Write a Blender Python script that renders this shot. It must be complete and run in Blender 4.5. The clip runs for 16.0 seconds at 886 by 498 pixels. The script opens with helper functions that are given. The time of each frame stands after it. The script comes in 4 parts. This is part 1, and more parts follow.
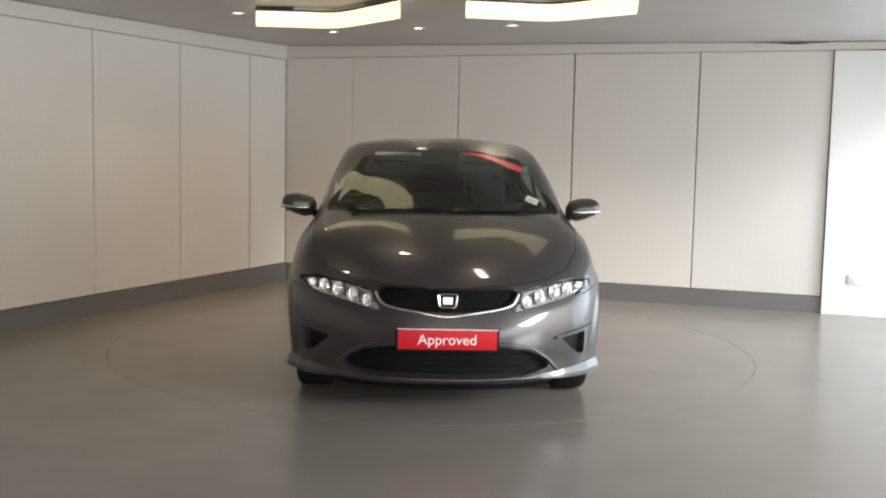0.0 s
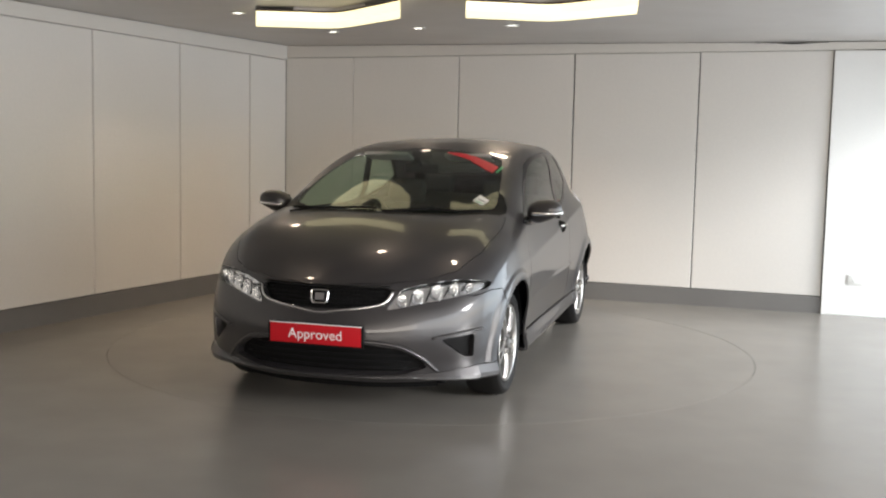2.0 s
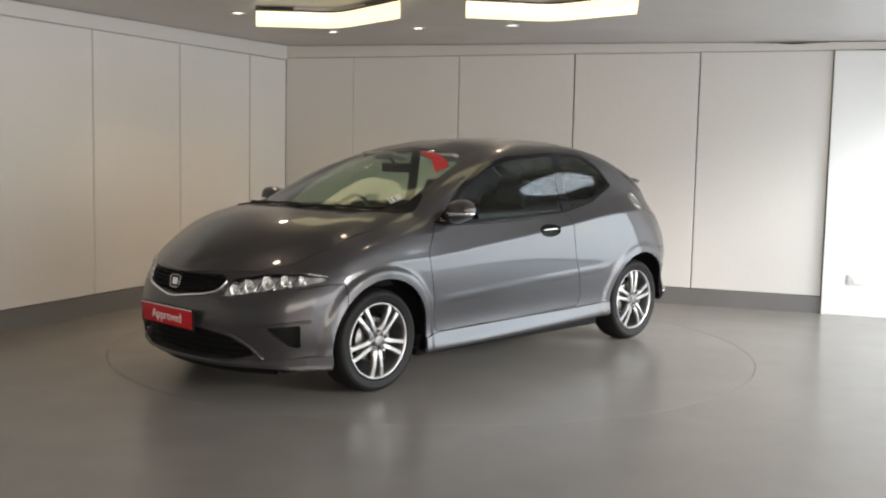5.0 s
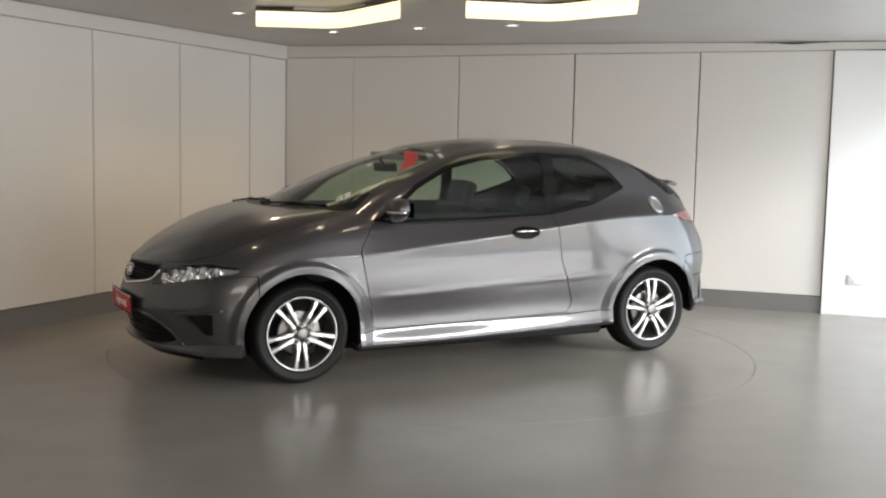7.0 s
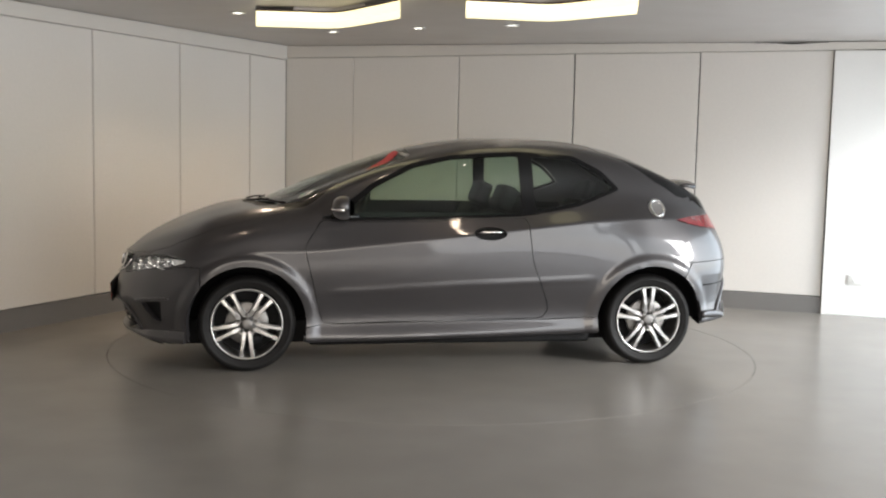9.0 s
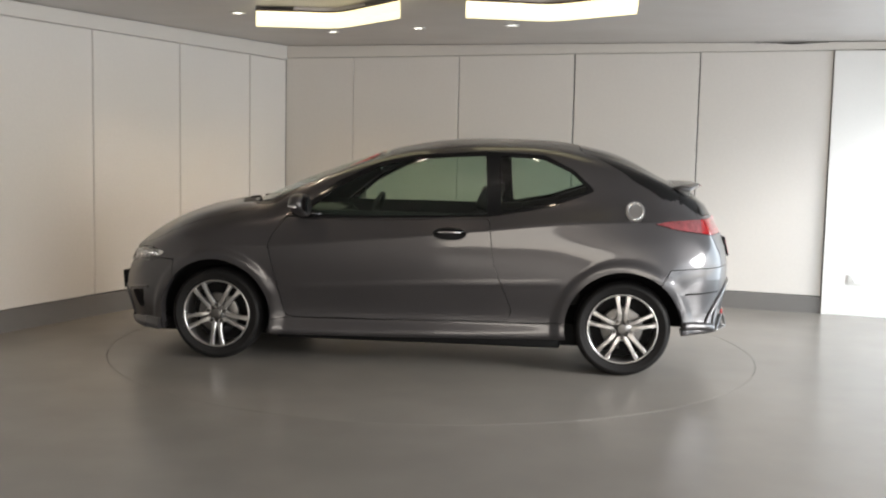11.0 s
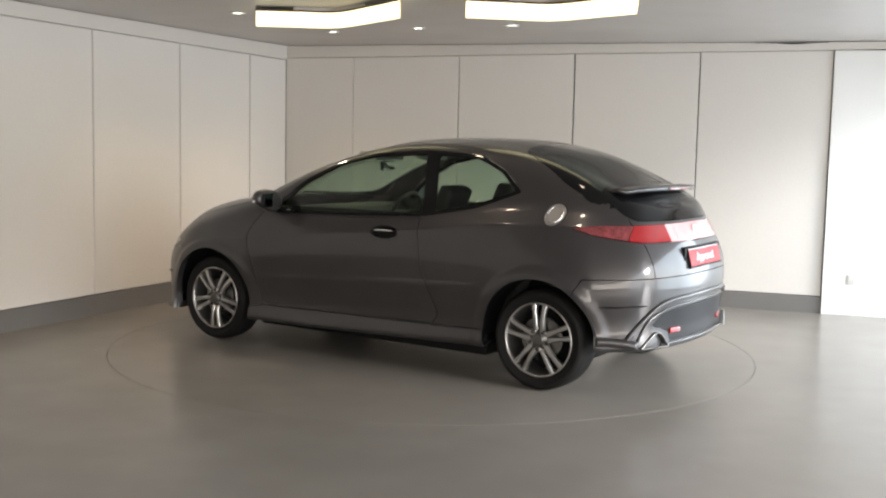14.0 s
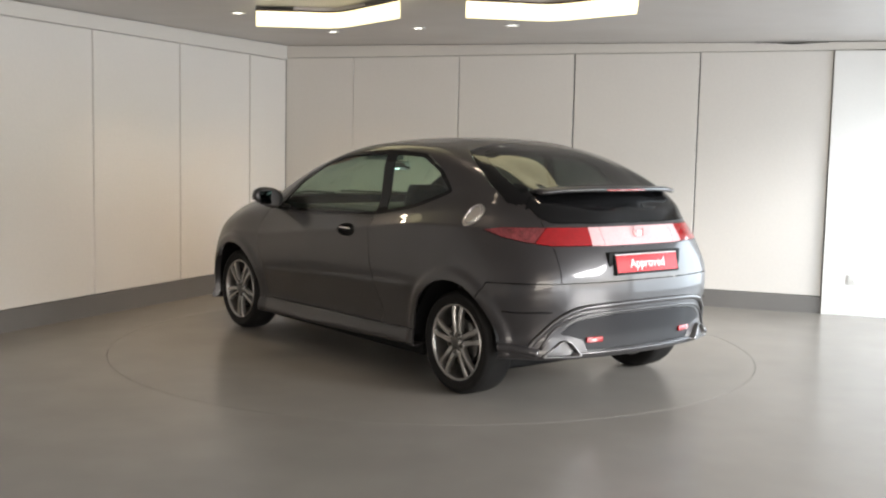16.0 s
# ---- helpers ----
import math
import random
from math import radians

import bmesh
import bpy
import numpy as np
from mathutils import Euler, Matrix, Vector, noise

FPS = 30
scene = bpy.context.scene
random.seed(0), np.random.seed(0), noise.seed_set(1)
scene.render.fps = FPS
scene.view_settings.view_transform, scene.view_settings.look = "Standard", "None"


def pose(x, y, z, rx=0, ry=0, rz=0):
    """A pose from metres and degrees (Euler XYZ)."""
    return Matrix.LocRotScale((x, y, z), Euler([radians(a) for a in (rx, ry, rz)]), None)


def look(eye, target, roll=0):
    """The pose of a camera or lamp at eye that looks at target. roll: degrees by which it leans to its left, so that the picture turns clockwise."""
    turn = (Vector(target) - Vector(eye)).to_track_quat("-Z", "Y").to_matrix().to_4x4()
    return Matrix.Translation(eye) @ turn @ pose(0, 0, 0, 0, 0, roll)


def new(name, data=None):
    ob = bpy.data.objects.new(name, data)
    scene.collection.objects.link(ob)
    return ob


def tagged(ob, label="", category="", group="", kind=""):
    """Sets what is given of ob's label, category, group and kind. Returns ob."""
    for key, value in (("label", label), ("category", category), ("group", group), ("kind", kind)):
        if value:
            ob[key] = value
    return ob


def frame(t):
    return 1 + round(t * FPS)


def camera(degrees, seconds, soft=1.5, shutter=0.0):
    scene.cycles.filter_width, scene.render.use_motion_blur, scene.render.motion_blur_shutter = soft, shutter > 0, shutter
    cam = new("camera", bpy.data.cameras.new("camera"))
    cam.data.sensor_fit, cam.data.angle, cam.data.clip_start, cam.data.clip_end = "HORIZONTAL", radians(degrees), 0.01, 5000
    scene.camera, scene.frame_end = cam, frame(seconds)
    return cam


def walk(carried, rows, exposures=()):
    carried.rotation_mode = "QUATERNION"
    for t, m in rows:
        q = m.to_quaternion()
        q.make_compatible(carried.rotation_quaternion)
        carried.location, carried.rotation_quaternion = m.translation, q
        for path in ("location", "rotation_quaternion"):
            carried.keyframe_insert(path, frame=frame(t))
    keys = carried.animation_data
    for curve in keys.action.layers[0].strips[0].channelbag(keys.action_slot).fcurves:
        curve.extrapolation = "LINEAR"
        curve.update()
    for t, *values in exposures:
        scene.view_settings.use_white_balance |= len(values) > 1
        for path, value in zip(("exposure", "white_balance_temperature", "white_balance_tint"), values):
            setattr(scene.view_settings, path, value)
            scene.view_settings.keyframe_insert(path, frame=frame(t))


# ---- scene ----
SECONDS = 16.0
cam = camera(45.37, SECONDS, soft=2.2)
EYE = Vector((0.0, -7.5855, 1.4443))
WAY = Vector((0.00828, 0.99519, -0.09760))
walk(cam, [(0.0, look(EYE, EYE + WAY, 1.2)), (SECONDS, look(EYE, EYE + WAY, 1.2))], exposures=[(0.0, 0.14), (7.0, 0.12), (9.0, 0.18), (12.5, 0.29), (14.5, 0.38), (SECONDS, 0.38)])

# ---- light: daylight from an open shopfront, ceiling lamps in the room ----
world = bpy.data.worlds.new("sky")
scene.world = world
world.use_nodes = True
sky = world.node_tree.nodes.new("ShaderNodeTexSky")
sky.sky_type, sky.sun_disc = "NISHITA", False
sky.sun_elevation, sky.sun_rotation = radians(30), radians(110)
world.node_tree.links.new(sky.outputs[0], world.node_tree.nodes["Background"].inputs[0])
world.node_tree.nodes["Background"].inputs[1].default_value = 0.12

sun = new("sun", bpy.data.lights.new("sun", "SUN"))
sun.data.energy, sun.data.angle, sun.data.color = 5.0, radians(20), (1.0, 0.99, 0.98)
sun.matrix_world = look((8, -4.5, 4.6), (8 - 0.85, -4.5 + 0.50, 4.6 - 0.36))


def area_lamp(name, eye, target, w, h, power, color, spread=180):
    lamp = new(name, bpy.data.lights.new(name, "AREA"))
    lamp.data.shape, lamp.data.size, lamp.data.size_y = "RECTANGLE", w, h
    lamp.data.energy, lamp.data.color = power, color
    lamp.data.spread = radians(spread)
    lamp.matrix_world = look(eye, target)
    return lamp


# daylight through the shopfronts beside and behind the viewer
area_lamp("shopfront_daylight", (4.86, -0.45, 1.02), (0.0, -0.9, -0.3), 3.4, 1.98, 108, (0.80, 0.91, 1.0), 180)
area_lamp("shopfront_daylight", (4.86, -4.35, 1.12), (0.0, -4.0, -0.3), 4.2, 2.15, 56, (0.86, 0.94, 1.0), 150)
area_lamp("shopfront_daylight", (4.86, -9.15, 1.12), (0.0, -7.5, -0.2), 5.2, 2.15, 160, (0.95, 0.97, 1.0), 160)
area_lamp("rear_window_daylight", (0.95, -12.06, 1.46), (0.95, 0.0, 0.9), 7.1, 1.46, 240, (1.0, 0.90, 0.79))

# ---- materials ----
def mat(name, color, rough=0.5, metal=0.0, grain=0.06, scale=6.0, fine=90.0, bump=0.0, coat=0.0, rough_var=0.0, emit=None, power=0.0, spec=0.5):
    """A surface whose colour and gloss vary at two scales."""
    m = bpy.data.materials.new(name)
    m.use_nodes = True
    nt = m.node_tree
    n, l = nt.nodes, nt.links
    b = n["Principled BSDF"]
    b.inputs["Roughness"].default_value, b.inputs["Metallic"].default_value = rough, metal
    b.inputs["Specular IOR Level"].default_value = spec
    b.inputs["Coat Weight"].default_value, b.inputs["Coat Roughness"].default_value = coat, 0.025
    tc = n.new("ShaderNodeTexCoord")
    big, small = n.new("ShaderNodeTexNoise"), n.new("ShaderNodeTexNoise")
    big.inputs["Scale"].default_value, small.inputs["Scale"].default_value = scale, fine
    big.inputs["Detail"].default_value, small.inputs["Detail"].default_value = 4, 2
    for t in (big, small):
        l.new(tc.outputs["Object"], t.inputs["Vector"])
    add = n.new("ShaderNodeMath")
    add.operation = "ADD"
    l.new(big.outputs["Fac"], add.inputs[0])
    l.new(small.outputs["Fac"], add.inputs[1])
    ramp = n.new("ShaderNodeMapRange")
    ramp.interpolation_type = "SMOOTHSTEP"
    ramp.inputs["From Min"].default_value, ramp.inputs["From Max"].default_value = 0.4, 1.6
    l.new(add.outputs[0], ramp.inputs["Value"])
    mix = n.new("ShaderNodeMix")
    mix.data_type = "RGBA"
    mix.inputs["A"].default_value = (*[max(0.0, c * (1 - grain)) for c in color], 1)
    mix.inputs["B"].default_value = (*[min(1.0, c * (1 + grain)) for c in color], 1)
    l.new(ramp.outputs[0], mix.inputs["Factor"])
    l.new(mix.outputs["Result"], b.inputs["Base Color"])
    if rough_var:
        r = n.new("ShaderNodeMapRange")
        r.interpolation_type = "SMOOTHSTEP"
        r.inputs["From Min"].default_value, r.inputs["From Max"].default_value = 0.15, 0.85
        r.inputs["To Min"].default_value, r.inputs["To Max"].default_value = rough - rough_var, rough + rough_var
        l.new(big.outputs["Fac"], r.inputs["Value"])
        l.new(r.outputs[0], b.inputs["Roughness"])
    if bump:
        bp = n.new("ShaderNodeBump")
        bp.inputs["Strength"].default_value, bp.inputs["Distance"].default_value = bump, 0.002
        l.new(small.outputs["Fac"], bp.inputs["Height"])
        l.new(bp.outputs["Normal"], b.inputs["Normal"])
    if emit:
        b.inputs["Emission Color"].default_value, b.inputs["Emission Strength"].default_value = (*emit, 1), power
    return m


WALL = mat("painted_board", (0.645, 0.615, 0.580), 0.55, grain=0.03, scale=1.3, fine=40, bump=0.05, rough_var=0.08)
PLASTER = mat("white_plaster", (0.78, 0.77, 0.75), 0.7, grain=0.03, scale=2, fine=120, bump=0.12)
CEIL = mat("ceiling_paint", (0.48, 0.45, 0.43), 0.35, grain=0.03, scale=1.5, fine=60, rough_var=0.08)
TRIM = mat("cornice_paint", (0.60, 0.57, 0.53), 0.5, grain=0.03, scale=3)
SKIRT = mat("grey_skirting", (0.14, 0.135, 0.13), 0.4, grain=0.10, scale=2.5, bump=0.05)
FLOOR = mat("grey_resin_floor", (0.208, 0.194, 0.175), 0.26, grain=0.09, scale=0.45, fine=2.6)
SEAM = mat("dark_joint", (0.05, 0.045, 0.04), 0.8)
PIT = mat("dark_pit", (0.015, 0.015, 0.015), 0.9)
LIT = mat("lit_diffuser", (0.85, 0.8, 0.66), 0.4, grain=0.05, scale=5, fine=25, emit=(1.0, 0.88, 0.50), power=1.3)
LAMP_RIM = mat("brown_lamp_rim", (0.09, 0.055, 0.045), 0.45)
SPOT = mat("spot_glow", (0.9, 0.9, 0.85), 0.3, emit=(1.0, 0.95, 0.85), power=3.5)
WHITE_PLASTIC = mat("white_plastic", (0.75, 0.75, 0.73), 0.35)
CHROME = mat("brushed_chrome", (0.75, 0.75, 0.76), 0.15, metal=1.0, grain=0.03)


# ---- mesh helpers ----
def mesh_ob(name, bm, material, smooth=False):
    me = bpy.data.meshes.new(name)
    bm.normal_update()
    bm.to_mesh(me)
    bm.free()
    for m in (material if isinstance(material, (list, tuple)) else [material]):
        me.materials.append(m)
    if smooth:
        me.shade_smooth()
    return new(name, me)


def part(name, bm, material, parent, label="", smooth=True):
    ob = mesh_ob(name, bm, material, smooth)
    ob.parent = parent
    if label:
        tagged(ob, label)
    return ob


def box(bm, x0, x1, y0, y1, z0, z1, m=None):
    vs = [bm.verts.new((x, y, z)) for z in (z0, z1) for x, y in ((x0, y0), (x1, y0), (x1, y1), (x0, y1))]
    for f in ((3, 2, 1, 0), (4, 5, 6, 7), (0, 1, 5, 4), (1, 2, 6, 5), (2, 3, 7, 6), (3, 0, 4, 7)):
        bm.faces.new([vs[i] for i in f])
    if m is not None:
        bmesh.ops.transform(bm, matrix=m, verts=vs)
    return vs


def bevelled_box(x0, x1, y0, y1, z0, z1, r=0.004, seg=2):
    bm = bmesh.new()
    box(bm, x0, x1, y0, y1, z0, z1)
    bmesh.ops.bevel(bm, geom=list(bm.edges), offset=r, segments=seg, affect="EDGES", profile=0.6)
    return bm


def prism(bm, poly, z0, z1):
    """An upright prism over a plan polygon that runs counterclockwise."""
    lo = [bm.verts.new((x, y, z0)) for x, y in poly]
    hi = [bm.verts.new((x, y, z1)) for x, y in poly]
    bm.faces.new(lo[::-1])
    bm.faces.new(hi)
    for i in range(len(poly)):
        j = (i + 1) % len(poly)
        bm.faces.new((lo[i], lo[j], hi[j], hi[i]))


# ---- the room ----
CORNER = Vector((-1.55, 3.40, 0))
BACK = pose(-1.55, 3.40, 0, 0, 0, -17.3)       # x runs along the back wall, y points out of the room
LEFT = pose(-1.55, 3.40, 0, 0, 0, -115.87)      # x runs along the left wall towards the camera
CEILING_Z = 2.42
TABLE_R = 2.25
FLOOR_Z = 0.010


def ring_floor():
    bm = bmesh.new()
    n = 128
    inner = [bm.verts.new((math.cos(2 * math.pi * i / n) * (TABLE_R + 0.003), math.sin(2 * math.pi * i / n) * (TABLE_R + 0.003), 0)) for i in range(n)]
    low = [bm.verts.new((v.co.x, v.co.y, -0.06)) for v in inner]

    def rim(a):
        c, s = math.cos(a), math.sin(a)
        k = min((9 / abs(c)) if abs(c) > 1e-6 else 1e9, (12 / abs(s)) if abs(s) > 1e-6 else 1e9)
        return (c * k, s * k, 0)
    outer = [bm.verts.new(rim(2 * math.pi * i / n)) for i in range(n)]
    for i in range(n):
        j = (i + 1) % n
        bm.faces.new((inner[i], outer[i], outer[j], inner[j]))
        bm.faces.new((low[i], inner[i], inner[j], low[j]))
    return bm


floor = mesh_ob("floor", ring_floor(), FLOOR)
floor.location.z = FLOOR_Z
tagged(floor, "grey semi-gloss resin floor with soft reflections", "floor", kind="structure")
bm = bmesh.new()
bmesh.ops.create_circle(bm, cap_ends=True, segments=96, radius=TABLE_R + 0.05, matrix=pose(0, 0, -0.06))
tagged(mesh_ob("turntable_pit", bm, PIT), "dark pit under the turntable", "pit", kind="structure")

bm = bmesh.new()
box(bm, -8.5, 5.0, -12.2, 5, CEILING_Z, CEILING_Z + 0.2)
tagged(mesh_ob("ceiling", bm, CEIL), "smooth grey painted ceiling with a soft sheen", "ceiling", kind="structure")


def wall(name, m, x0, x1, label, material=PLASTER, z1=CEILING_Z, y0=0.03):
    bm = bmesh.new()
    box(bm, x0, x1, y0, y0 + 0.2, 0, z1)
    ob = mesh_ob(name, bm, material)
    ob.matrix_world = m
    return tagged(ob, label, "wall", kind="structure")


wall_back = wall("wall_back", BACK, -0.25, 8.2, "back wall clad with tall cream boards", SEAM)
wall_left = wall("wall_left", LEFT, -0.0, 15.5, "side wall clad with tall cream boards", SEAM, y0=-0.23)
bm = bmesh.new()
box(bm, -9.0, -2.7, -12.2, -12.0, 0, CEILING_Z)
box(bm, 4.6, 5.0, -12.2, -12.0, 0, CEILING_Z)
box(bm, -2.7, 4.6, -12.2, -12.0, 2.22, CEILING_Z)
# unseen sill, added to keep low daylight from under the car
box(bm, -2.7, 4.6, -12.2, -12.0, 0, 0.70)
tagged(mesh_ob("wall_rear", bm, PLASTER), "white wall with a shop window and an added sill, unseen behind the viewer", "wall", kind="structure")


def board(x0, x1, z0a, z1a, z0b, z1b, y0, y1):
    """One wall board; its foot and head may run slightly out of level."""
    bm = bmesh.new()
    vs = box(bm, x0, x1, y0, y1, 0, 1)
    for v in vs:
        k = (v.co.x - x0) / (x1 - x0)
        lo, hi = z0a + (z0b - z0a) * k, z1a + (z1b - z1a) * k
        v.co.z = lo + (hi - lo) * v.co.z
    bmesh.ops.bevel(bm, geom=list(bm.edges), offset=0.003, segments=1, affect="EDGES")
    return bm


def clad(parent, seams, gaps, level, y0, y1):
    for k, (a, b) in enumerate(zip(seams, seams[1:])):
        za, zb = level(a), level(b)
        part("board", board(a + gaps[k], b - gaps[k + 1], za[0], za[1] - 0.004, zb[0], zb[1] - 0.004, y0, y1), WALL, parent, smooth=False)


def back_level(x):
    return 0.195 - 0.006 * x, 2.296 + 0.0095 * x


def left_level(x):
    return 0.196 - 0.005 * x, 2.277 + 0.008 * x


clad(wall_back, (0.0, 0.738, 1.84, 2.974, 4.125, 5.27), (0.001, 0.002, 0.004, 0.0065, 0.0055, 0.004), back_level, 0.0, 0.03)
LEFT_SEAMS = (0.004, 0.63, 1.67, 2.73, 3.78, 4.83, 5.88, 6.93, 7.98, 9.03, 10.08, 11.13, 12.18, 13.23, 14.28)
clad(wall_left, LEFT_SEAMS, (0.001,) + (0.003,) * 14, left_level, -0.03, 0.0)
for x in LEFT_SEAMS[1:-1]:
    za = left_level(x)
    part("cover_strip", board(x - 0.040, x - 0.004, za[0] + 0.004, za[1] - 0.008, za[0] + 0.004, za[1] - 0.008, 0.0005, 0.007), WALL, wall_left, smooth=False)

for nm, m, x0, x1, y0, y1 in (("skirting_back", BACK, 0.0, 5.27, -0.012, 0.03), ("skirting_left", LEFT, 0.0, 15.4, -0.03, 0.012)):
    lev = back_level if m is BACK else left_level
    ob = mesh_ob(nm, board(x0, x1, 0.0, lev(x0)[0] - 0.004, 0.0, lev(x1)[0] - 0.004, y0, y1), SKIRT)
    ob.matrix_world = m
    tagged(ob, "dark grey skirting along the foot of the boards", "skirting", kind="structure")
for nm, m, x0, x1, y0, y1 in (("cornice_back", BACK, -0.05, 5.9, -0.02, 0.03), ("cornice_left", LEFT, 0.0, 15.4, -0.03, 0.02)):
    lev = back_level if m is BACK else left_level
    bm = board(x0, x1, lev(x0)[1], CEILING_Z - 0.004, lev(x1)[1], CEILING_Z - 0.004, y0, y1)
    ob = mesh_ob(nm, bm, TRIM)
    ob.matrix_world = m
    tagged(ob, "cream boxed cornice under the ceiling", "cornice", kind="structure")

# plastered pier beside the boards, proud of the skirting
ob = mesh_ob("wall_pier", board(5.275, 8.2, 0.0, 2.34, 0.0, 2.34, -0.03, 0.028), PLASTER)
ob.matrix_world = BACK
tagged(ob, "white plastered pier beside the boards", "wall", kind="structure")

# dark uneven crack where the cornice meets the ceiling
bm = bmesh.new()
rows = []
for k in range(25):
    x = 4.60 + 0.62 * k / 24
    h = 0.004 + 0.014 * math.exp(-((k - 13) / 6) ** 2) + 0.004 * noise.noise((k * 0.6, 0, 0))
    rows.append([bm.verts.new((x, -0.023, CEILING_Z - 0.006)), bm.verts.new((x, -0.0225, CEILING_Z - 0.006 - h))])
for p, q in zip(rows, rows[1:]):
    bm.faces.new((p[0], p[1], q[1], q[0]))
ob = mesh_ob("cornice_crack", bm, SEAM)
ob.matrix_world = BACK
tagged(ob, "dark crack along the cornice", "crack", kind="structure")

# double socket on the pier
socket = tagged(new("wall_socket"), "white double wall socket on the pier", "socket")
socket.matrix_world = BACK @ pose(5.56, -0.03, 0.33)
part("face_plate", bevelled_box(-0.073, 0.073, -0.010, 0.0, -0.043, 0.043, 0.003), WHITE_PLASTIC, socket)
for sx in (-0.037, 0.037):
    part("rocker_switch", bevelled_box(sx - 0.006, sx + 0.006, -0.014, -0.009, 0.018, 0.032, 0.001), WHITE_PLASTIC, socket)
    bm = bmesh.new()
    for dx, dz, w, h in ((0, -0.002, 0.003, 0.008), (-0.011, -0.022, 0.008, 0.003), (0.011, -0.022, 0.008, 0.003)):
        box(bm, sx + dx - w / 2, sx + dx + w / 2, -0.0125, -0.0095, dz - h / 2, dz + h / 2)
    part("socket_holes", bm, SEAM, socket, smooth=False)

# the open shopfront on the daylight side: piers, lintel and posts
RIGHT = pose(4.75, 2.2, 0, 0, 0, -90)          # x runs towards the viewer, y points out
bm = bmesh.new()
box(bm, -1.2, 0.9, 0, 0.25, 0, CEILING_Z)
box(bm, 13.9, 14.5, 0, 0.25, 0, CEILING_Z)
box(bm, 0.9, 4.4, 0, 0.25, 2.08, CEILING_Z)
box(bm, 4.4, 8.7, 0, 0.25, 2.22, CEILING_Z)
box(bm, 4.36, 4.44, 0.05, 0.2, 0, 2.22)
box(bm, 8.66, 8.74, 0.05, 0.2, 0, 2.22)
box(bm, 8.7, 13.9, 0, 0.25, 2.22, CEILING_Z)
ob = mesh_ob("wall_right", bm, PLASTER)
ob.matrix_world = RIGHT
tagged(ob, "white wall with a wide shopfront opening between posts", "wall", kind="structure")
bm = bmesh.new()
box(bm, -60, 60, -60, 60, -0.30, -0.12)
tagged(mesh_ob("ground", bm, mat("paving", (0.32, 0.31, 0.29), 0.8, scale=0.5)), "pale paving outside the shopfront", "ground", kind="structure")


# ---- ceiling lamps: wavy light boxes ----
def wave_lamp(points, depth, z0, z1):
    """A hanging light box whose faces follow a wave in plan."""
    def at(t):
        k = t * (len(points) - 1)
        i = min(int(k), len(points) - 2)
        f = k - i
        p = [Vector(points[min(max(i + d, 0), len(points) - 1)]) for d in (-1, 0, 1, 2)]
        return 0.5 * (2 * p[1] + (p[2] - p[0]) * f + (2 * p[0] - 5 * p[1] + 4 * p[2] - p[3]) * f * f + (3 * p[1] - p[0] - 3 * p[2] + p[3]) * f ** 3)
    front = [at(i / 40) for i in range(41)]
    back = [Vector((p.x * 1.059, p.y + depth)) for p in front]
    lamp = tagged(new("ceiling_lamp"), "wavy cream light box hanging under the ceiling", "lamp", "wavy ceiling lamps")
    mid = sum(front, Vector((0, 0))) / len(front)
    lamp.location = (mid.x, mid.y, CEILING_Z)
    loop = [(p.x - mid.x, p.y - mid.y) for p in front + back[::-1]]
    bm = bmesh.new()
    prism(bm, loop, z0 - CEILING_Z, z1 - CEILING_Z)
    part("diffuser", bm, LIT, lamp, "glowing cream diffuser", smooth=False)
    bm = bmesh.new()
    prism(bm, loop, z1 - CEILING_Z + 0.001, z1 - CEILING_Z + 0.014)
    c = sum((Vector(p) for p in loop), Vector((0, 0))) / len(loop)
    part("top_rim", bm, LAMP_RIM, lamp, "dark brown rim", smooth=False)
    bm = bmesh.new()
    prism(bm, [(c.x + (x - c.x) * 0.5, c.y + (y - c.y) * 0.4) for x, y in loop], z1 - CEILING_Z + 0.0145, -0.001)
    part("mount", bm, CEIL, lamp, smooth=False)
    return lamp


wave_lamp([(-1.324, 0.23), (-1.05, 0.24), (-0.74, 0.23), (-0.454, -0.18), (-0.255, -0.51)], 0.45, 2.32, 2.383)
wave_lamp([(0.174, -0.586), (0.45, -0.54), (0.738, -0.51), (1.014, -0.78), (1.215, -1.01)], 0.43, 2.32, 2.378)


def downlight(x, y, watts):
    d = tagged(new("downlight"), "small round recessed ceiling spotlight", "downlight", "recessed spotlights")
    d.location = (x, y, CEILING_Z)
    bm = bmesh.new()
    n = 28
    prof = ((0.062, 0.0), (0.062, -0.005), (0.05, -0.008), (0.041, -0.004), (0.039, 0.0))
    rows = [[bm.verts.new((r * math.cos(2 * math.pi * i / n), r * math.sin(2 * math.pi * i / n), z)) for i in range(n)] for r, z in prof]
    for a, b in zip(rows, rows[1:]):
        for i in range(n):
            bm.faces.new((a[i], b[i], b[(i + 1) % n], a[(i + 1) % n]))
    part("trim_ring", bm, WHITE_PLASTIC, d, "white trim ring")
    bm = bmesh.new()
    bmesh.ops.create_circle(bm, cap_ends=True, segments=24, radius=0.040, matrix=pose(0, 0, -0.003, 180))
    part("lens", bm, SPOT, d, "glowing lens")
    light = new("spot_light", bpy.data.lights.new("spot_light", "SPOT"))
    light.data.energy, light.data.spot_size, light.data.spot_blend, light.data.color = watts, radians(125), 0.7, (1.0, 0.79, 0.58)
    light.data.shadow_soft_size = 0.05
    light.location = (x, y, CEILING_Z - 0.02)
    return d


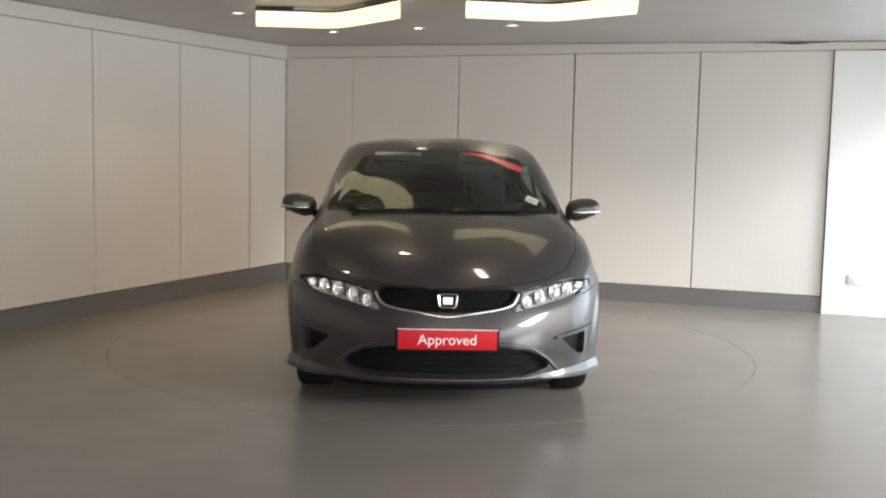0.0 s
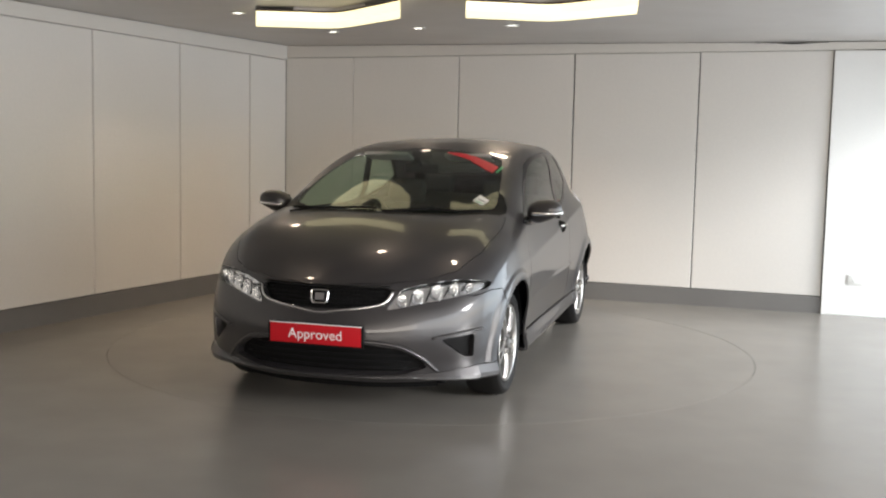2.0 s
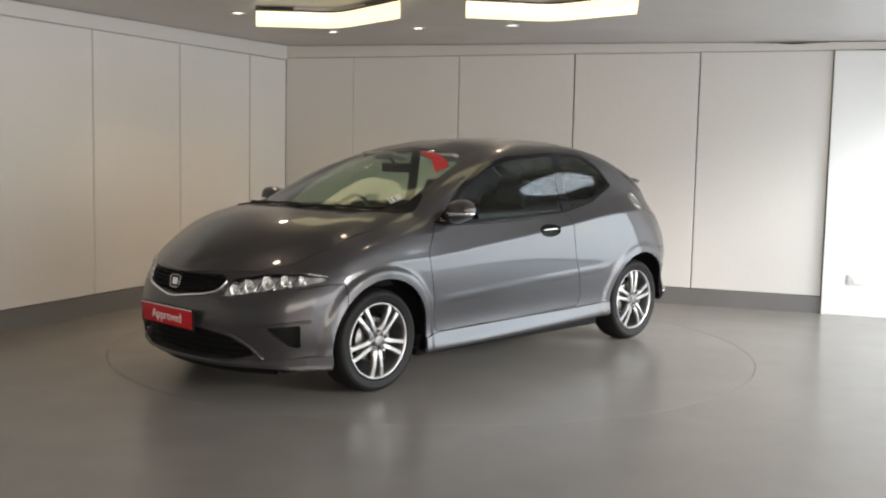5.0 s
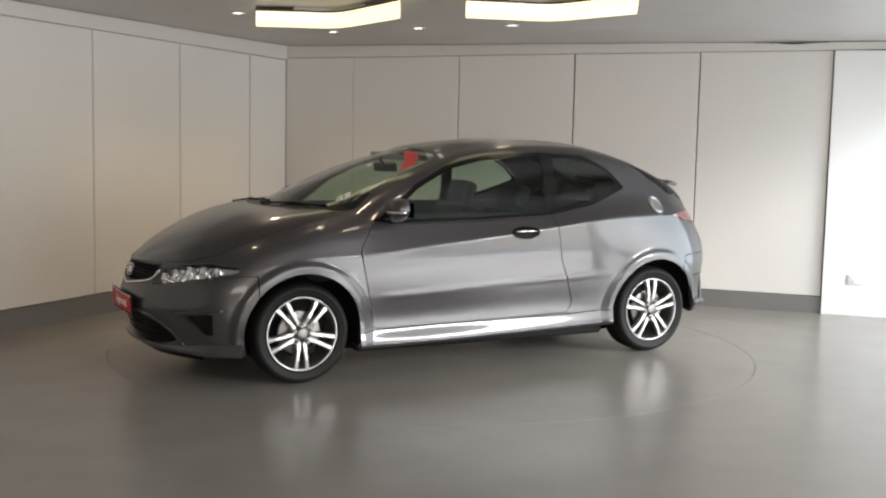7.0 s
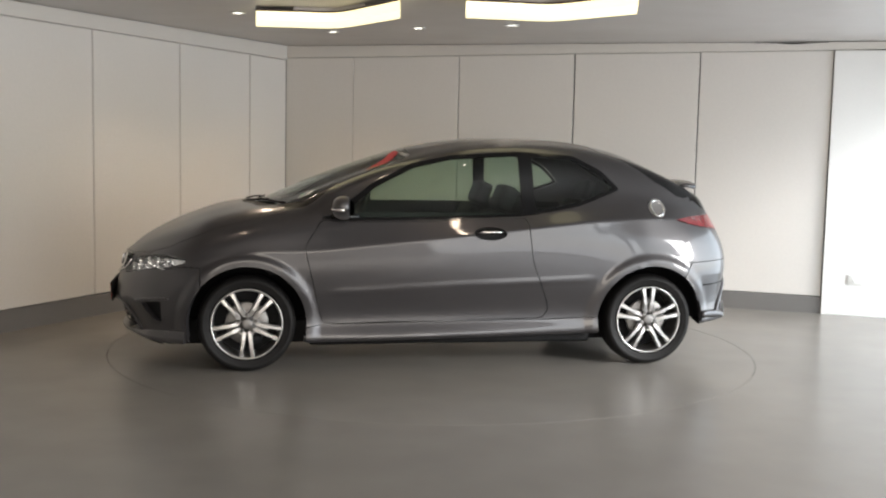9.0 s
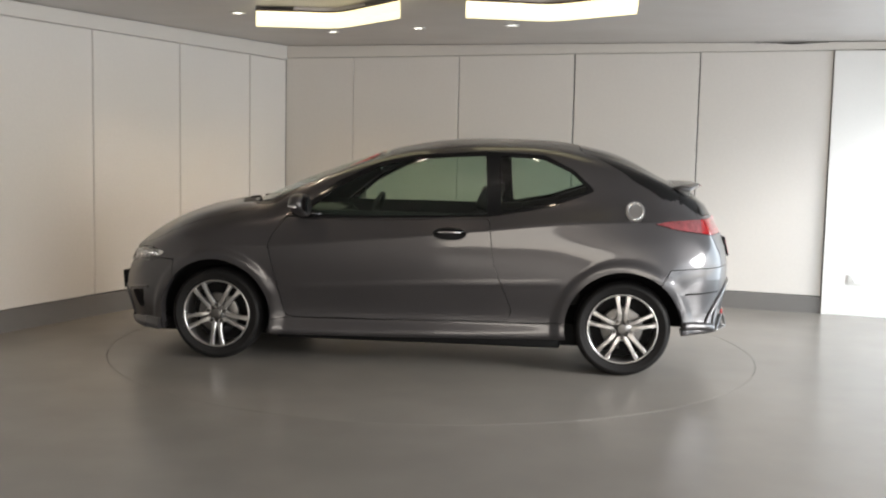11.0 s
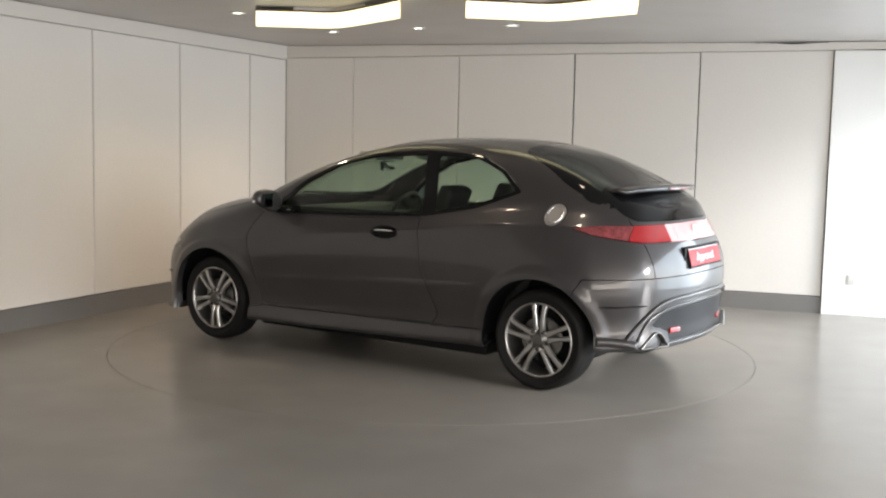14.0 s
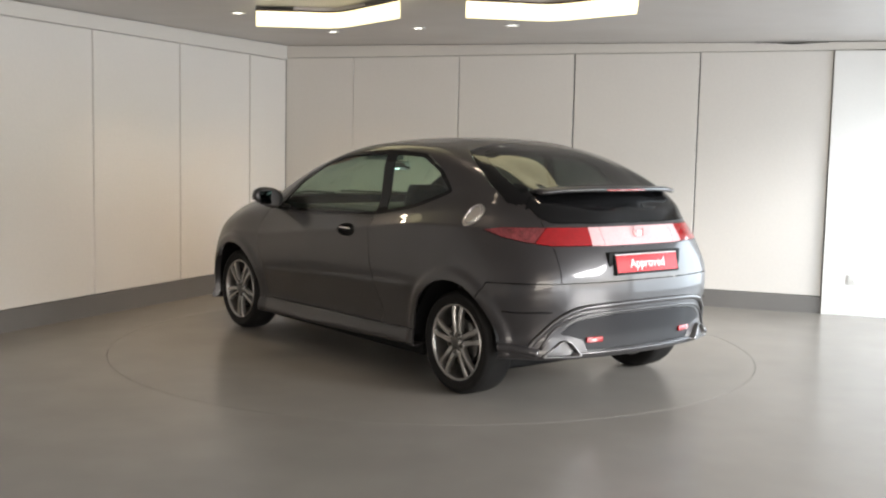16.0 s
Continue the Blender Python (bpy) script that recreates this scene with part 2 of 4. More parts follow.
for x, y, watts in ((-1.54, 0.67, 48), (-0.93, 1.9, 48), (-0.17, 1.47, 48), (0.59, 1.11, 48), (-0.42, -1.15, 7), (0.62, -1.75, 7), (-1.55, -1.7, 7)):
    downlight(x, y, watts)

# ---- the turntable ----
turntable = tagged(new("turntable"), "round grey turntable flush with the floor", "turntable")
bm = bmesh.new()
bmesh.ops.create_cone(bm, cap_ends=True, segments=160, radius1=TABLE_R - 0.012, radius2=TABLE_R - 0.012, depth=0.05, matrix=pose(0, 0, -0.025))
part("deck", bm, FLOOR, turntable, "grey resin coated deck", smooth=False)
bm = bmesh.new()
lo, hi = TABLE_R - 0.0118, TABLE_R
rings = [[bm.verts.new((r * math.cos(2 * math.pi * k / 160), r * math.sin(2 * math.pi * k / 160), z)) for k in range(160)] for r, z in ((lo, -0.05), (lo, -0.0005), (hi, -0.0005), (hi, -0.05))]
for p, q in zip(rings, rings[1:] + rings[:1]):
    for k in range(160):
        bm.faces.new((p[k], p[(k + 1) % 160], q[(k + 1) % 160], q[k]))
bmesh.ops.recalc_face_normals(bm, faces=list(bm.faces))
part("edge_band", bm, FLOOR, turntable, smooth=False)


# ---- the car: materials ----
def car_paint():
    m = mat("grey_metallic_paint", (0.042, 0.0392, 0.0412), 0.36, metal=0.42, grain=0.12, scale=3.0, fine=1400, coat=0.6)
    next(n for n in m.node_tree.nodes if n.type == "BSDF_PRINCIPLED").inputs["Coat Roughness"].default_value = 0.055
    return m


def glass(name, tint, gloss=1.0, facing=0.05):
    """A thin pane: its gloss grows towards grazing angles, alike on both sides."""
    m = bpy.data.materials.new(name)
    m.use_nodes = True
    nt = m.node_tree
    nt.nodes.clear()
    out, mix = nt.nodes.new("ShaderNodeOutputMaterial"), nt.nodes.new("ShaderNodeMixShader")
    tr, gl, fr = nt.nodes.new("ShaderNodeBsdfTransparent"), nt.nodes.new("ShaderNodeBsdfGlossy"), nt.nodes.new("ShaderNodeLayerWeight")
    power, scale = nt.nodes.new("ShaderNodeMath"), nt.nodes.new("ShaderNodeMath")
    power.operation, scale.operation = "POWER", "MULTIPLY_ADD"
    tr.inputs["Color"].default_value = (*tint, 1)
    gl.inputs["Color"].default_value = (gloss, gloss, gloss, 1)
    gl.inputs["Roughness"].default_value = 0.02
    fr.inputs["Blend"].default_value = 0.5
    power.inputs[1].default_value = 5.0
    scale.inputs[1].default_value, scale.inputs[2].default_value = 0.9 - facing, facing
    nt.links.new(fr.outputs["Facing"], power.inputs[0])
    nt.links.new(power.outputs[0], scale.inputs[0])
    nt.links.new(scale.outputs[0], mix.inputs[0])
    nt.links.new(tr.outputs[0], mix.inputs[1])
    nt.links.new(gl.outputs[0], mix.inputs[2])
    nt.links.new(mix.outputs[0], out.inputs["Surface"])
    return m


PAINT = car_paint()
GLASS = glass("car_window_glass", (0.64, 0.77, 0.69))
SIDE_GLASS = glass("side_window_glass", (0.56, 0.67, 0.60), facing=0.04)
DARK_GLASS = glass("tinted_rear_glass", (0.09, 0.10, 0.095), facing=0.045)
CLEAR = glass("clear_lens", (0.93, 0.94, 0.95))
REFLECTOR = mat("silvered_reflector", (0.94, 0.94, 0.95), 0.14, metal=1.0, grain=0.10, scale=30, fine=64, bump=1.0)
BOWL = mat("bright_lamp_bowl", (0.97, 0.97, 0.97), 0.20, metal=0.75, grain=0.03)
BLACK_GLOSS = mat("gloss_black_trim", (0.006, 0.006, 0.0065), 0.09, spec=0.3)
BLACK_PLASTIC = mat("black_plastic", (0.0055, 0.0055, 0.006), 0.6, spec=0.16, fine=300, bump=0.15)
VALANCE = mat("dark_satin_valance", (0.013, 0.013, 0.015), 0.45, grain=0.08, spec=0.22)
RUBBER = mat("tyre_rubber", (0.009, 0.0085, 0.0085), 0.62, grain=0.2, spec=0.2, fine=200, bump=0.3)
ALLOY = mat("silver_alloy", (0.44, 0.43, 0.42), 0.34, metal=0.92, grain=0.04)
STEEL_BRIGHT = mat("bright_exhaust_steel", (0.22, 0.215, 0.21), 0.28, metal=1.0, grain=0.08, scale=20)
STEEL = mat("worn_brake_steel", (0.15, 0.145, 0.14), 0.42, metal=1.0, grain=0.15, scale=20)
RED_LENS = mat("red_lamp_lens", (0.30, 0.004, 0.008), 0.12, grain=0.25, scale=14, coat=1.0)
TIP_LENS = mat("smoky_red_lens", (0.19, 0.035, 0.04), 0.12, grain=0.6, scale=28, coat=1.0)
PINK_LENS = mat("pale_red_lamp_strip", (0.84, 0.50, 0.52), 0.12, grain=0.12, scale=10, coat=1.0)
RED_PLATE = mat("red_plate", (0.50, 0.008, 0.016), 0.42, grain=0.03, spec=0.35)
RED_STICKER = mat("red_ribbon", (0.55, 0.01, 0.025), 0.4)
PAPER = mat("white_sticker", (0.72, 0.73, 0.72), 0.5)
PRINT = mat("grey_print", (0.25, 0.27, 0.27), 0.6)
GREEN_PRINT = mat("green_edge", (0.04, 0.30, 0.12), 0.5)
LETTER = mat("white_lettering", (0.82, 0.82, 0.82), 0.4)
FABRIC = mat("black_seat_fabric", (0.018, 0.018, 0.019), 0.9, grain=0.2, scale=30, fine=400, bump=0.3)
CABIN = mat("dark_cabin_plastic", (0.018, 0.0185, 0.019), 0.7, fine=250, bump=0.1)
LINING = mat("pale_grey_headlining", (0.34, 0.33, 0.31), 0.9)

car = tagged(new("car"), "dark metallic grey three-door hatchback standing on the turntable", "car")

# ---- the car: body surface, left half, lofted between lengthwise feature lines (nose, flank, tail) ----
BOTTOM = ((2.1, 0, 0.195), (2.07, 0.3, 0.195), (1.97, 0.55, 0.2), (1.83, 0.74, 0.205), (1.66, 0.832, 0.21), (1.32, 0.845, 0.21), (0.93, 0.85, 0.207), (0.45, 0.85, 0.212),
          (-0.05, 0.845, 0.222), (-0.5, 0.84, 0.232), (-0.95, 0.835, 0.243), (-1.32, 0.835, 0.26), (-1.67, 0.81, 0.285), (-1.888, 0.685, 0.295), (-1.972, 0.375, 0.29), (-1.997, 0, 0.285))
LOW = ((2.145, 0, 0.3), (2.115, 0.3, 0.3), (2, 0.55, 0.305), (1.85, 0.75, 0.31), (1.67, 0.845, 0.32), (1.32, 0.86, 0.33), (0.93, 0.838, 0.32), (0.45, 0.828, 0.32),
       (-0.05, 0.828, 0.325), (-0.5, 0.83, 0.33), (-0.95, 0.835, 0.34), (-1.32, 0.852, 0.36), (-1.66, 0.81, 0.4), (-1.880, 0.675, 0.42), (-1.982, 0.38, 0.42), (-2.012, 0, 0.42))
MIDDLE = ((2.172, 0, 0.47), (2.14, 0.3, 0.47), (2.015, 0.56, 0.48), (1.86, 0.752, 0.5), (1.67, 0.852, 0.52), (1.32, 0.88, 0.53), (0.93, 0.87, 0.53), (0.45, 0.866, 0.545),
          (-0.05, 0.866, 0.565), (-0.5, 0.868, 0.58), (-0.95, 0.872, 0.6), (-1.32, 0.878, 0.62), (-1.67, 0.83, 0.65), (-1.900, 0.682, 0.67), (-2.002, 0.398, 0.68), (-2.032, 0, 0.68))
UPPER = ((2.155, 0, 0.555), (2.115, 0.3, 0.56), (1.995, 0.56, 0.575), (1.845, 0.748, 0.6), (1.66, 0.848, 0.63), (1.32, 0.888, 0.66), (0.93, 0.884, 0.66), (0.45, 0.88, 0.7),
         (-0.05, 0.877, 0.735), (-0.5, 0.875, 0.77), (-0.95, 0.872, 0.8), (-1.32, 0.862, 0.825), (-1.645, 0.8, 0.82), (-1.894, 0.677, 0.745), (-1.997, 0.396, 0.735), (-2.027, 0, 0.735))
CREASE = ((2.135, 0, 0.62), (2.085, 0.3, 0.63), (1.965, 0.55, 0.645), (1.825, 0.732, 0.67), (1.65, 0.835, 0.7), (1.32, 0.888, 0.76), (0.93, 0.884, 0.772), (0.45, 0.878, 0.82),
          (-0.05, 0.872, 0.872), (-0.5, 0.867, 0.925), (-0.95, 0.855, 0.975), (-1.32, 0.825, 0.99), (-1.6, 0.752, 0.98), (-1.845, 0.628, 0.91), (-1.950, 0.383, 0.895), (-1.978, 0, 0.895))
SHOULDER = ((2.1, 0, 0.705), (2.045, 0.3, 0.71), (1.92, 0.54, 0.725), (1.785, 0.71, 0.745), (1.62, 0.812, 0.785), (1.32, 0.85, 0.875), (0.95, 0.818, 0.955), (0.45, 0.808, 0.976),
            (-0.05, 0.8, 0.99), (-0.5, 0.79, 1.01), (-0.95, 0.772, 1.055), (-1.32, 0.738, 1.08), (-1.58, 0.684, 1.065), (-1.8, 0.575, 1.02), (-1.885, 0.36, 1.012), (-1.905, 0, 1.012))
RAIL = ((2.09, 0, 0.712), (2.02, 0.27, 0.742), (1.885, 0.47, 0.79), (1.745, 0.62, 0.832), (1.57, 0.715, 0.895), (1.3, 0.75, 0.965), (0.95, 0.765, 1.012), (0.45, 0.697, 1.255),
        (-0.05, 0.645, 1.402), (-0.5, 0.632, 1.432), (-0.95, 0.618, 1.402), (-1.32, 0.61, 1.305), (-1.58, 0.608, 1.195), (-1.765, 0.545, 1.105), (-1.85, 0.33, 1.08), (-1.87, 0, 1.08))
FLAT = ((2.085, 0, 0.718), (2.02, 0.14, 0.762), (1.9, 0.26, 0.832), (1.78, 0.35, 0.885), (1.6, 0.4, 0.96), (1.4, 0.42, 1.015), (1.16, 0.42, 1.038), (0.64, 0.43, 1.247),
        (0, 0.43, 1.440), (-0.5, 0.43, 1.473), (-0.95, 0.43, 1.448), (-1.3, 0.43, 1.362), (-1.6, 0.39, 1.225), (-1.77, 0.36, 1.145), (-1.835, 0.2, 1.105), (-1.855, 0, 1.1))
MIDLINE = ((2.08, 0, 0.722), (2.02, 0, 0.776), (1.91, 0, 0.848), (1.79, 0, 0.908), (1.6, 0, 0.982), (1.42, 0, 1.03), (1.25, 0, 1.038), (0.70, 0, 1.272),
           (0.05, 0, 1.46), (-0.5, 0, 1.497), (-0.95, 0, 1.475), (-1.28, 0, 1.402), (-1.6, 0, 1.245), (-1.78, 0, 1.165), (-1.83, 0, 1.12), (-1.85, 0, 1.11))


def spline(keys, sub, free=False):
    """Points along a smooth curve through the keys (arrays), sub to each span; tangents weighted by chord length. free: the ends on the midplane run on straight."""
    k = np.array(keys, float)
    flip = np.array([1, -1, 1])
    first = k[1] * flip if abs(k[0][1]) < 1e-9 and not free else 2 * k[0] - k[1]
    last = k[-2] * flip if abs(k[-1][1]) < 1e-9 and not free else 2 * k[-1] - k[-2]
    k = np.vstack([first, k, last])
    d = np.maximum(np.linalg.norm(np.diff(k, axis=0), axis=1), 1e-4)[:, None]
    slope = np.diff(k, axis=0) / d
    tan = (slope[:-1] * d[1:] + slope[1:] * d[:-1]) / (d[1:] + d[:-1])
    pts = []
    for i in range(1, len(k) - 2):
        h = d[i]
        for j in range(sub):
            t = j / sub
            pts.append((2 * t ** 3 - 3 * t * t + 1) * k[i] + (t ** 3 - 2 * t * t + t) * h * tan[i - 1] + (3 * t * t - 2 * t ** 3) * k[i + 1] + (t ** 3 - t * t) * h * tan[i])
    pts.append(k[-2])
    return np.array(pts)


AXLE, WHEEL_Z, ARCH_R = 1.3175, 0.313, 0.364


def body_grid(su=18, sv=11):
    under = [(x * 0.965, max(y - 0.10, 0.0) if y else 0.0, z + 0.01) for x, y, z in BOTTOM]
    lines = [spline(l, su) for l in (under, BOTTOM, LOW, MIDDLE, UPPER, CREASE, SHOULDER)]
    # bonnet and windscreen meet in a break at the scuttle
    lines += [np.vstack([spline(l[:7], su, l is MIDLINE)[:-1], spline(l[6:], su, l is MIDLINE)]) for l in (RAIL, FLAT, MIDLINE)]
    cols = []
    for i in range(len(lines[0])):
        keys = [l[i] for l in lines]
        soft = spline(keys, sv)
        # along the flank the skin breaks at the crease
        w = min(1.0, max(0.0, (i / su - 3.6) / 1.2)) * min(1.0, max(0.0, (12.6 - i / su) / 1.0))
        if w > 0:
            hard = np.vstack([spline(keys[:6], sv)[:-1], spline(keys[5:], sv)])
            soft = soft + (hard - soft) * w
        cols.append(soft)
    g = np.array(cols)
    x, y, z = g[..., 0], g[..., 1], g[..., 2]
    # wheel arch flares: a rounded lip round each opening
    for ax in (AXLE, -AXLE):
        r = np.hypot(x - ax, z - WHEEL_Z)
        lip = np.clip(1 - np.abs((r - 0.404) / 0.042), 0, 1)
        lip = np.where(r < 0.404, np.maximum(lip, np.clip((r - 0.2) / 0.1, 0, 1)), lip)
        side = np.clip((y - 0.70) / 0.08, 0, 1) * (z < 0.95)
        g[..., 1] += 0.017 * (lip * lip * (3 - 2 * lip)) * side
    # pressed line low on the door
    zl = 0.525 + (0.6 - x) * 0.05
    press = np.exp(-((z - zl) / 0.010) ** 2) * np.clip((0.83 - x) / 0.1, 0, 1) * np.clip((x + 0.95) / 0.1, 0, 1) * (y > 0.7)
    g[..., 1] += 0.006 * press
    return g


GRID = body_grid()
NU, NV = GRID.shape[:2]
shell = bmesh.new()
LAYER = shell.faces.layers.int.new("panel")
_v = {}
for i in range(NU):
    for j in range(NV):
        p = GRID[i, j]
        key = tuple(np.round(p, 5))
        if key not in _v:
            _v[key] = shell.verts.new(p)
for i in range(NU - 1):
    for j in range(NV - 1):
        q = [_v[tuple(np.round(GRID[a, b], 5))] for a, b in ((i, j), (i, j + 1), (i + 1, j + 1), (i + 1, j))]
        q = [v for n, v in enumerate(q) if v not in q[:n]]
        if len(q) > 2:
            try:
                shell.faces.new(q)
            except ValueError:
                pass
bmesh.ops.recalc_face_normals(shell, faces=list(shell.faces))
shell.normal_update()
if sum(f.normal.y * f.calc_area() for f in shell.faces) < 0:
    bmesh.ops.reverse_faces(shell, faces=list(shell.faces))
shell.normal_update()
from mathutils.bvhtree import BVHTree
SKIN = BVHTree.FromBMesh(shell)


def on_side(x, z, out=0.0):
    hit, n, _, _ = SKIN.ray_cast(Vector((x, 3, z)), Vector((0, -1, 0)))
    return hit + n * out, n


def on_end(y, z, front, out=0.0):
    s = 1 if front else -1
    hit, n, _, _ = SKIN.ray_cast(Vector((4 * s, max(abs(y), 1e-4), z)), Vector((-s, 0, 0)))
    p = hit + n * out
    if y < 0:
        p, n = Vector((p.x, -p.y, p.z)), Vector((n.x, -n.y, n.z))
    return p, n


def on_top(x, y, out=0.0):
    hit, n, _, _ = SKIN.ray_cast(Vector((x, max(abs(y), 1e-4), 3)), Vector((0, 0, -1)))
    p = hit + n * out
    if y < 0:
        p, n = Vector((p.x, -p.y, p.z)), Vector((n.x, -n.y, n.z))
    return p, n


def inside(poly, a, b):
    c = False
    for (x0, y0), (x1, y1) in zip(poly, poly[1:] + poly[:1]):
        if (y0 > b) != (y1 > b) and a < (x1 - x0) * (b - y0) / (y1 - y0) + x0:
            c = not c
    return c


PANELS = {}


def cut(name, poly, axes, where, only=0):
    """Cuts the outline poly, seen along the third axis, into the skin and names the faces within. only: faces of that panel alone."""
    poly = list(poly)
    a, b = axes
    lo = [min(p[k] for p in poly) - 0.03 for k in (0, 1)]
    hi = [max(p[k] for p in poly) + 0.03 for k in (0, 1)]
    near = set()
    for f in shell.faces:
        c = f.calc_center_median()
        if f[LAYER] == only and lo[0] < c[a] < hi[0] and lo[1] < c[b] < hi[1] and where(c):
            near.add(f)
    for (p, q) in zip(poly, poly[1:] + poly[:1]):
        el = [min(p[k], q[k]) - 1e-4 for k in (0, 1)]
        eh = [max(p[k], q[k]) + 1e-4 for k in (0, 1)]
        fs = [f for f in near if max(v.co[a] for v in f.verts) > el[0] and min(v.co[a] for v in f.verts) < eh[0]
              and max(v.co[b] for v in f.verts) > el[1] and min(v.co[b] for v in f.verts) < eh[1]]
        if not fs:
            continue
        co, no = [0, 0, 0], [0, 0, 0]
        co[a], co[b] = p
        no[a], no[b] = q[1] - p[1], p[0] - q[0]
        es, vs = {e for f in fs for e in f.edges}, {v for f in fs for v in f.verts}
        res = bmesh.ops.bisect_plane(shell, geom=fs + list(es) + list(vs), dist=1e-5, plane_co=co, plane_no=Vector(no).normalized())
        near = {f for f in near if f.is_valid} | {g for g in res["geom"] if isinstance(g, bmesh.types.BMFace)}
    n = PANELS.setdefault(name, len(PANELS) + 1)
    for f in near:
        c = f.calc_center_median()
        if f[LAYER] == only and inside(poly, c[a], c[b]) and where(c):
            f[LAYER] = n


def circle(cx, cy, r, n=40, ry=None):
    return [(cx + r * math.cos(2 * math.pi * i / n), cy + (ry or r) * math.sin(2 * math.pi * i / n)) for i in range(n)]


def rounded(poly, r=0.03, n=4):
    """The outline with its corners rounded."""
    out = []
    for i, p in enumerate(poly):
        p, a, b = Vector(p), Vector(poly[i - 1]), Vector(poly[(i + 1) % len(poly)])
        ra, rb = min(r, (a - p).length * 0.45), min(r, (b - p).length * 0.45)
        s, e = p + (a - p).normalized() * ra, p + (b - p).normalized() * rb
        for k in range(n + 1):
            t = k / n
            out.append(tuple((1 - t) ** 2 * s + 2 * t * (1 - t) * p + t * t * e))
    return out


XZ, YZ, XY = (0, 2), (1, 2), (0, 1)
for ax in (AXLE, -AXLE):
    cut("arch", circle(ax, WHEEL_Z, ARCH_R, 56), XZ, lambda c: c.y > 0.45 and c.z < 0.75)
cut("window_trim", rounded([(.87, .978), (.80, .992), (.54, 1.195), (.28, 1.322), (.02, 1.380), (-.42, 1.408), (-.80, 1.392), (-.99, 1.30), (-1.125, 1.172), (-.83, 1.062), (-.45, .996), (.20, .972), (.72, .962)], .03), XZ,
    lambda c: c.y > 0.45 and c.z > 0.9)
TRIM_ID = PANELS["window_trim"]
cut("front_window", rounded([(.735, .990), (.52, 1.170), (.27, 1.298), (.02, 1.356), (-.42, 1.385), (-.445, 1.012), (.20, .988), (.60, .982)], .02), XZ, lambda c: c.y > 0.45, TRIM_ID)
cut("quarter_window", rounded([(-.515, 1.382), (-.79, 1.368), (-.97, 1.285), (-1.085, 1.177), (-.82, 1.085), (-.535, 1.030)], .03), XZ, lambda c: c.y > 0.45, TRIM_ID)
cut("cowl", rounded([(1.34, -.3), (1.34, .12), (1.25, .45), (1.07, .70), (.93, .725), (.80, .66), (.9, -.3)], .04), XY, lambda c: c.z > 0.9 and c.x > 0.6)
cut("windscreen", rounded([(1.26, -.3), (1.26, .10), (1.18, .42), (1.00, .64), (.93, .655), (.60, .60), (.30, .525), (.265, .42), (.22, -.3)], .02), XY, lambda c: c.z > 0.9 and c.x > 0.1, PANELS["cowl"])
cut("windscreen", rounded([(1.0, -.3), (1.0, .64), (.93, .655), (.60, .60), (.30, .525), (.265, .42), (.22, -.3)], .02), XY, lambda c: c.z > 0.9 and c.x > 0.1)
cut("rear_window_trim", rounded([(-1.01, -.3), (-1.02, .42), (-1.05, .53), (-1.20, .605), (-1.38, .652), (-1.54, .662), (-1.66, .645), (-1.66, -.3)], .03), XY, lambda c: c.z > 1.125)
cut("rear_window", rounded([(-1.06, -.3), (-1.07, .37), (-1.11, .46), (-1.22, .530), (-1.38, .580), (-1.52, .600), (-1.62, .60), (-1.63, -.3)], .03), XY, lambda c: c.z > 1.125, PANELS["rear_window_trim"])
cut("lower_rear_window", rounded([(-.3, 1.16), (.625, 1.16), (.605, 1.06), (.56, 1.028), (-.3, 1.022)], .02), YZ, lambda c: c.x < -1.66)
cut("lower_rear_window", [(-1.6601, -.3), (-1.6601, .642), (-1.74, .61), (-1.84, .56), (-1.9, -.3)], XY, lambda c: c.z > 1.1 and c.x < -1.6)
cut("tail_garnish", [(-.3, .905), (.29, .905), (.29, 1.006), (-.3, 1.006)], YZ, lambda c: c.x < -1.6)
cut("reverse_lamp", [(.2901, .905), (.375, .908), (.36, 1.006), (.2901, 1.006)], YZ, lambda c: c.x < -1.6)
cut("clear_lamp", rounded([(-1.50, .980), (-1.60, .996), (-1.80, 1.004), (-1.80, .918), (-1.63, .944)], .006), XZ, lambda c: c.y > 0.29 and c.z > .85)
cut("tail_lamp", [(-1.8005, 1.004), (-2.02, 1.006), (-2.02, .908), (-1.86, .908), (-1.8005, .918)], XZ, lambda c: c.y > 0.29 and c.z > .85)
cut("headlight", rounded([(.355, .582), (.60, .632), (.74, .660), (.812, .688), (.815, .712), (.70, .732), (.55, .716), (.415, .682)], .015), YZ, lambda c: c.x > 1.62)
cut("grille", rounded([(-.3, .692), (.345, .690), (.375, .670), (.325, .612), (.25, .592), (-.3, .566), (-.35, .6)], .012), YZ, lambda c: c.x > 1.9)
cut("lower_intake", rounded([(-.3, .405), (.27, .402), (.43, .375), (.53, .315), (.555, .275), (.42, .238), (-.3, .225)], .02), YZ, lambda c: c.x > 1.7)
cut("fog_intake", rounded([(.625, .424), (.768, .447), (.763, .325), (.725, .330)], .012), YZ, lambda c: c.x > 1.62)
cut("handle_recess", circle(-.215, .886, .105, 32, .040), XZ, lambda c: c.y > .6)
cut("fuel_cap", circle(-1.375, 1.052, .062, 36), XZ, lambda c: c.y > .5)
cut("bonnet", rounded([(2.2, -.3), (2.04, .32), (1.93, .52), (1.80, .655), (1.60, .742), (1.32, .768), (1.06, .742), (1.07, .702), (1.251, .452), (1.342, .12), (1.342, -.3)], .02), XY, lambda c: c.z > 0.69 and c.x > .9)
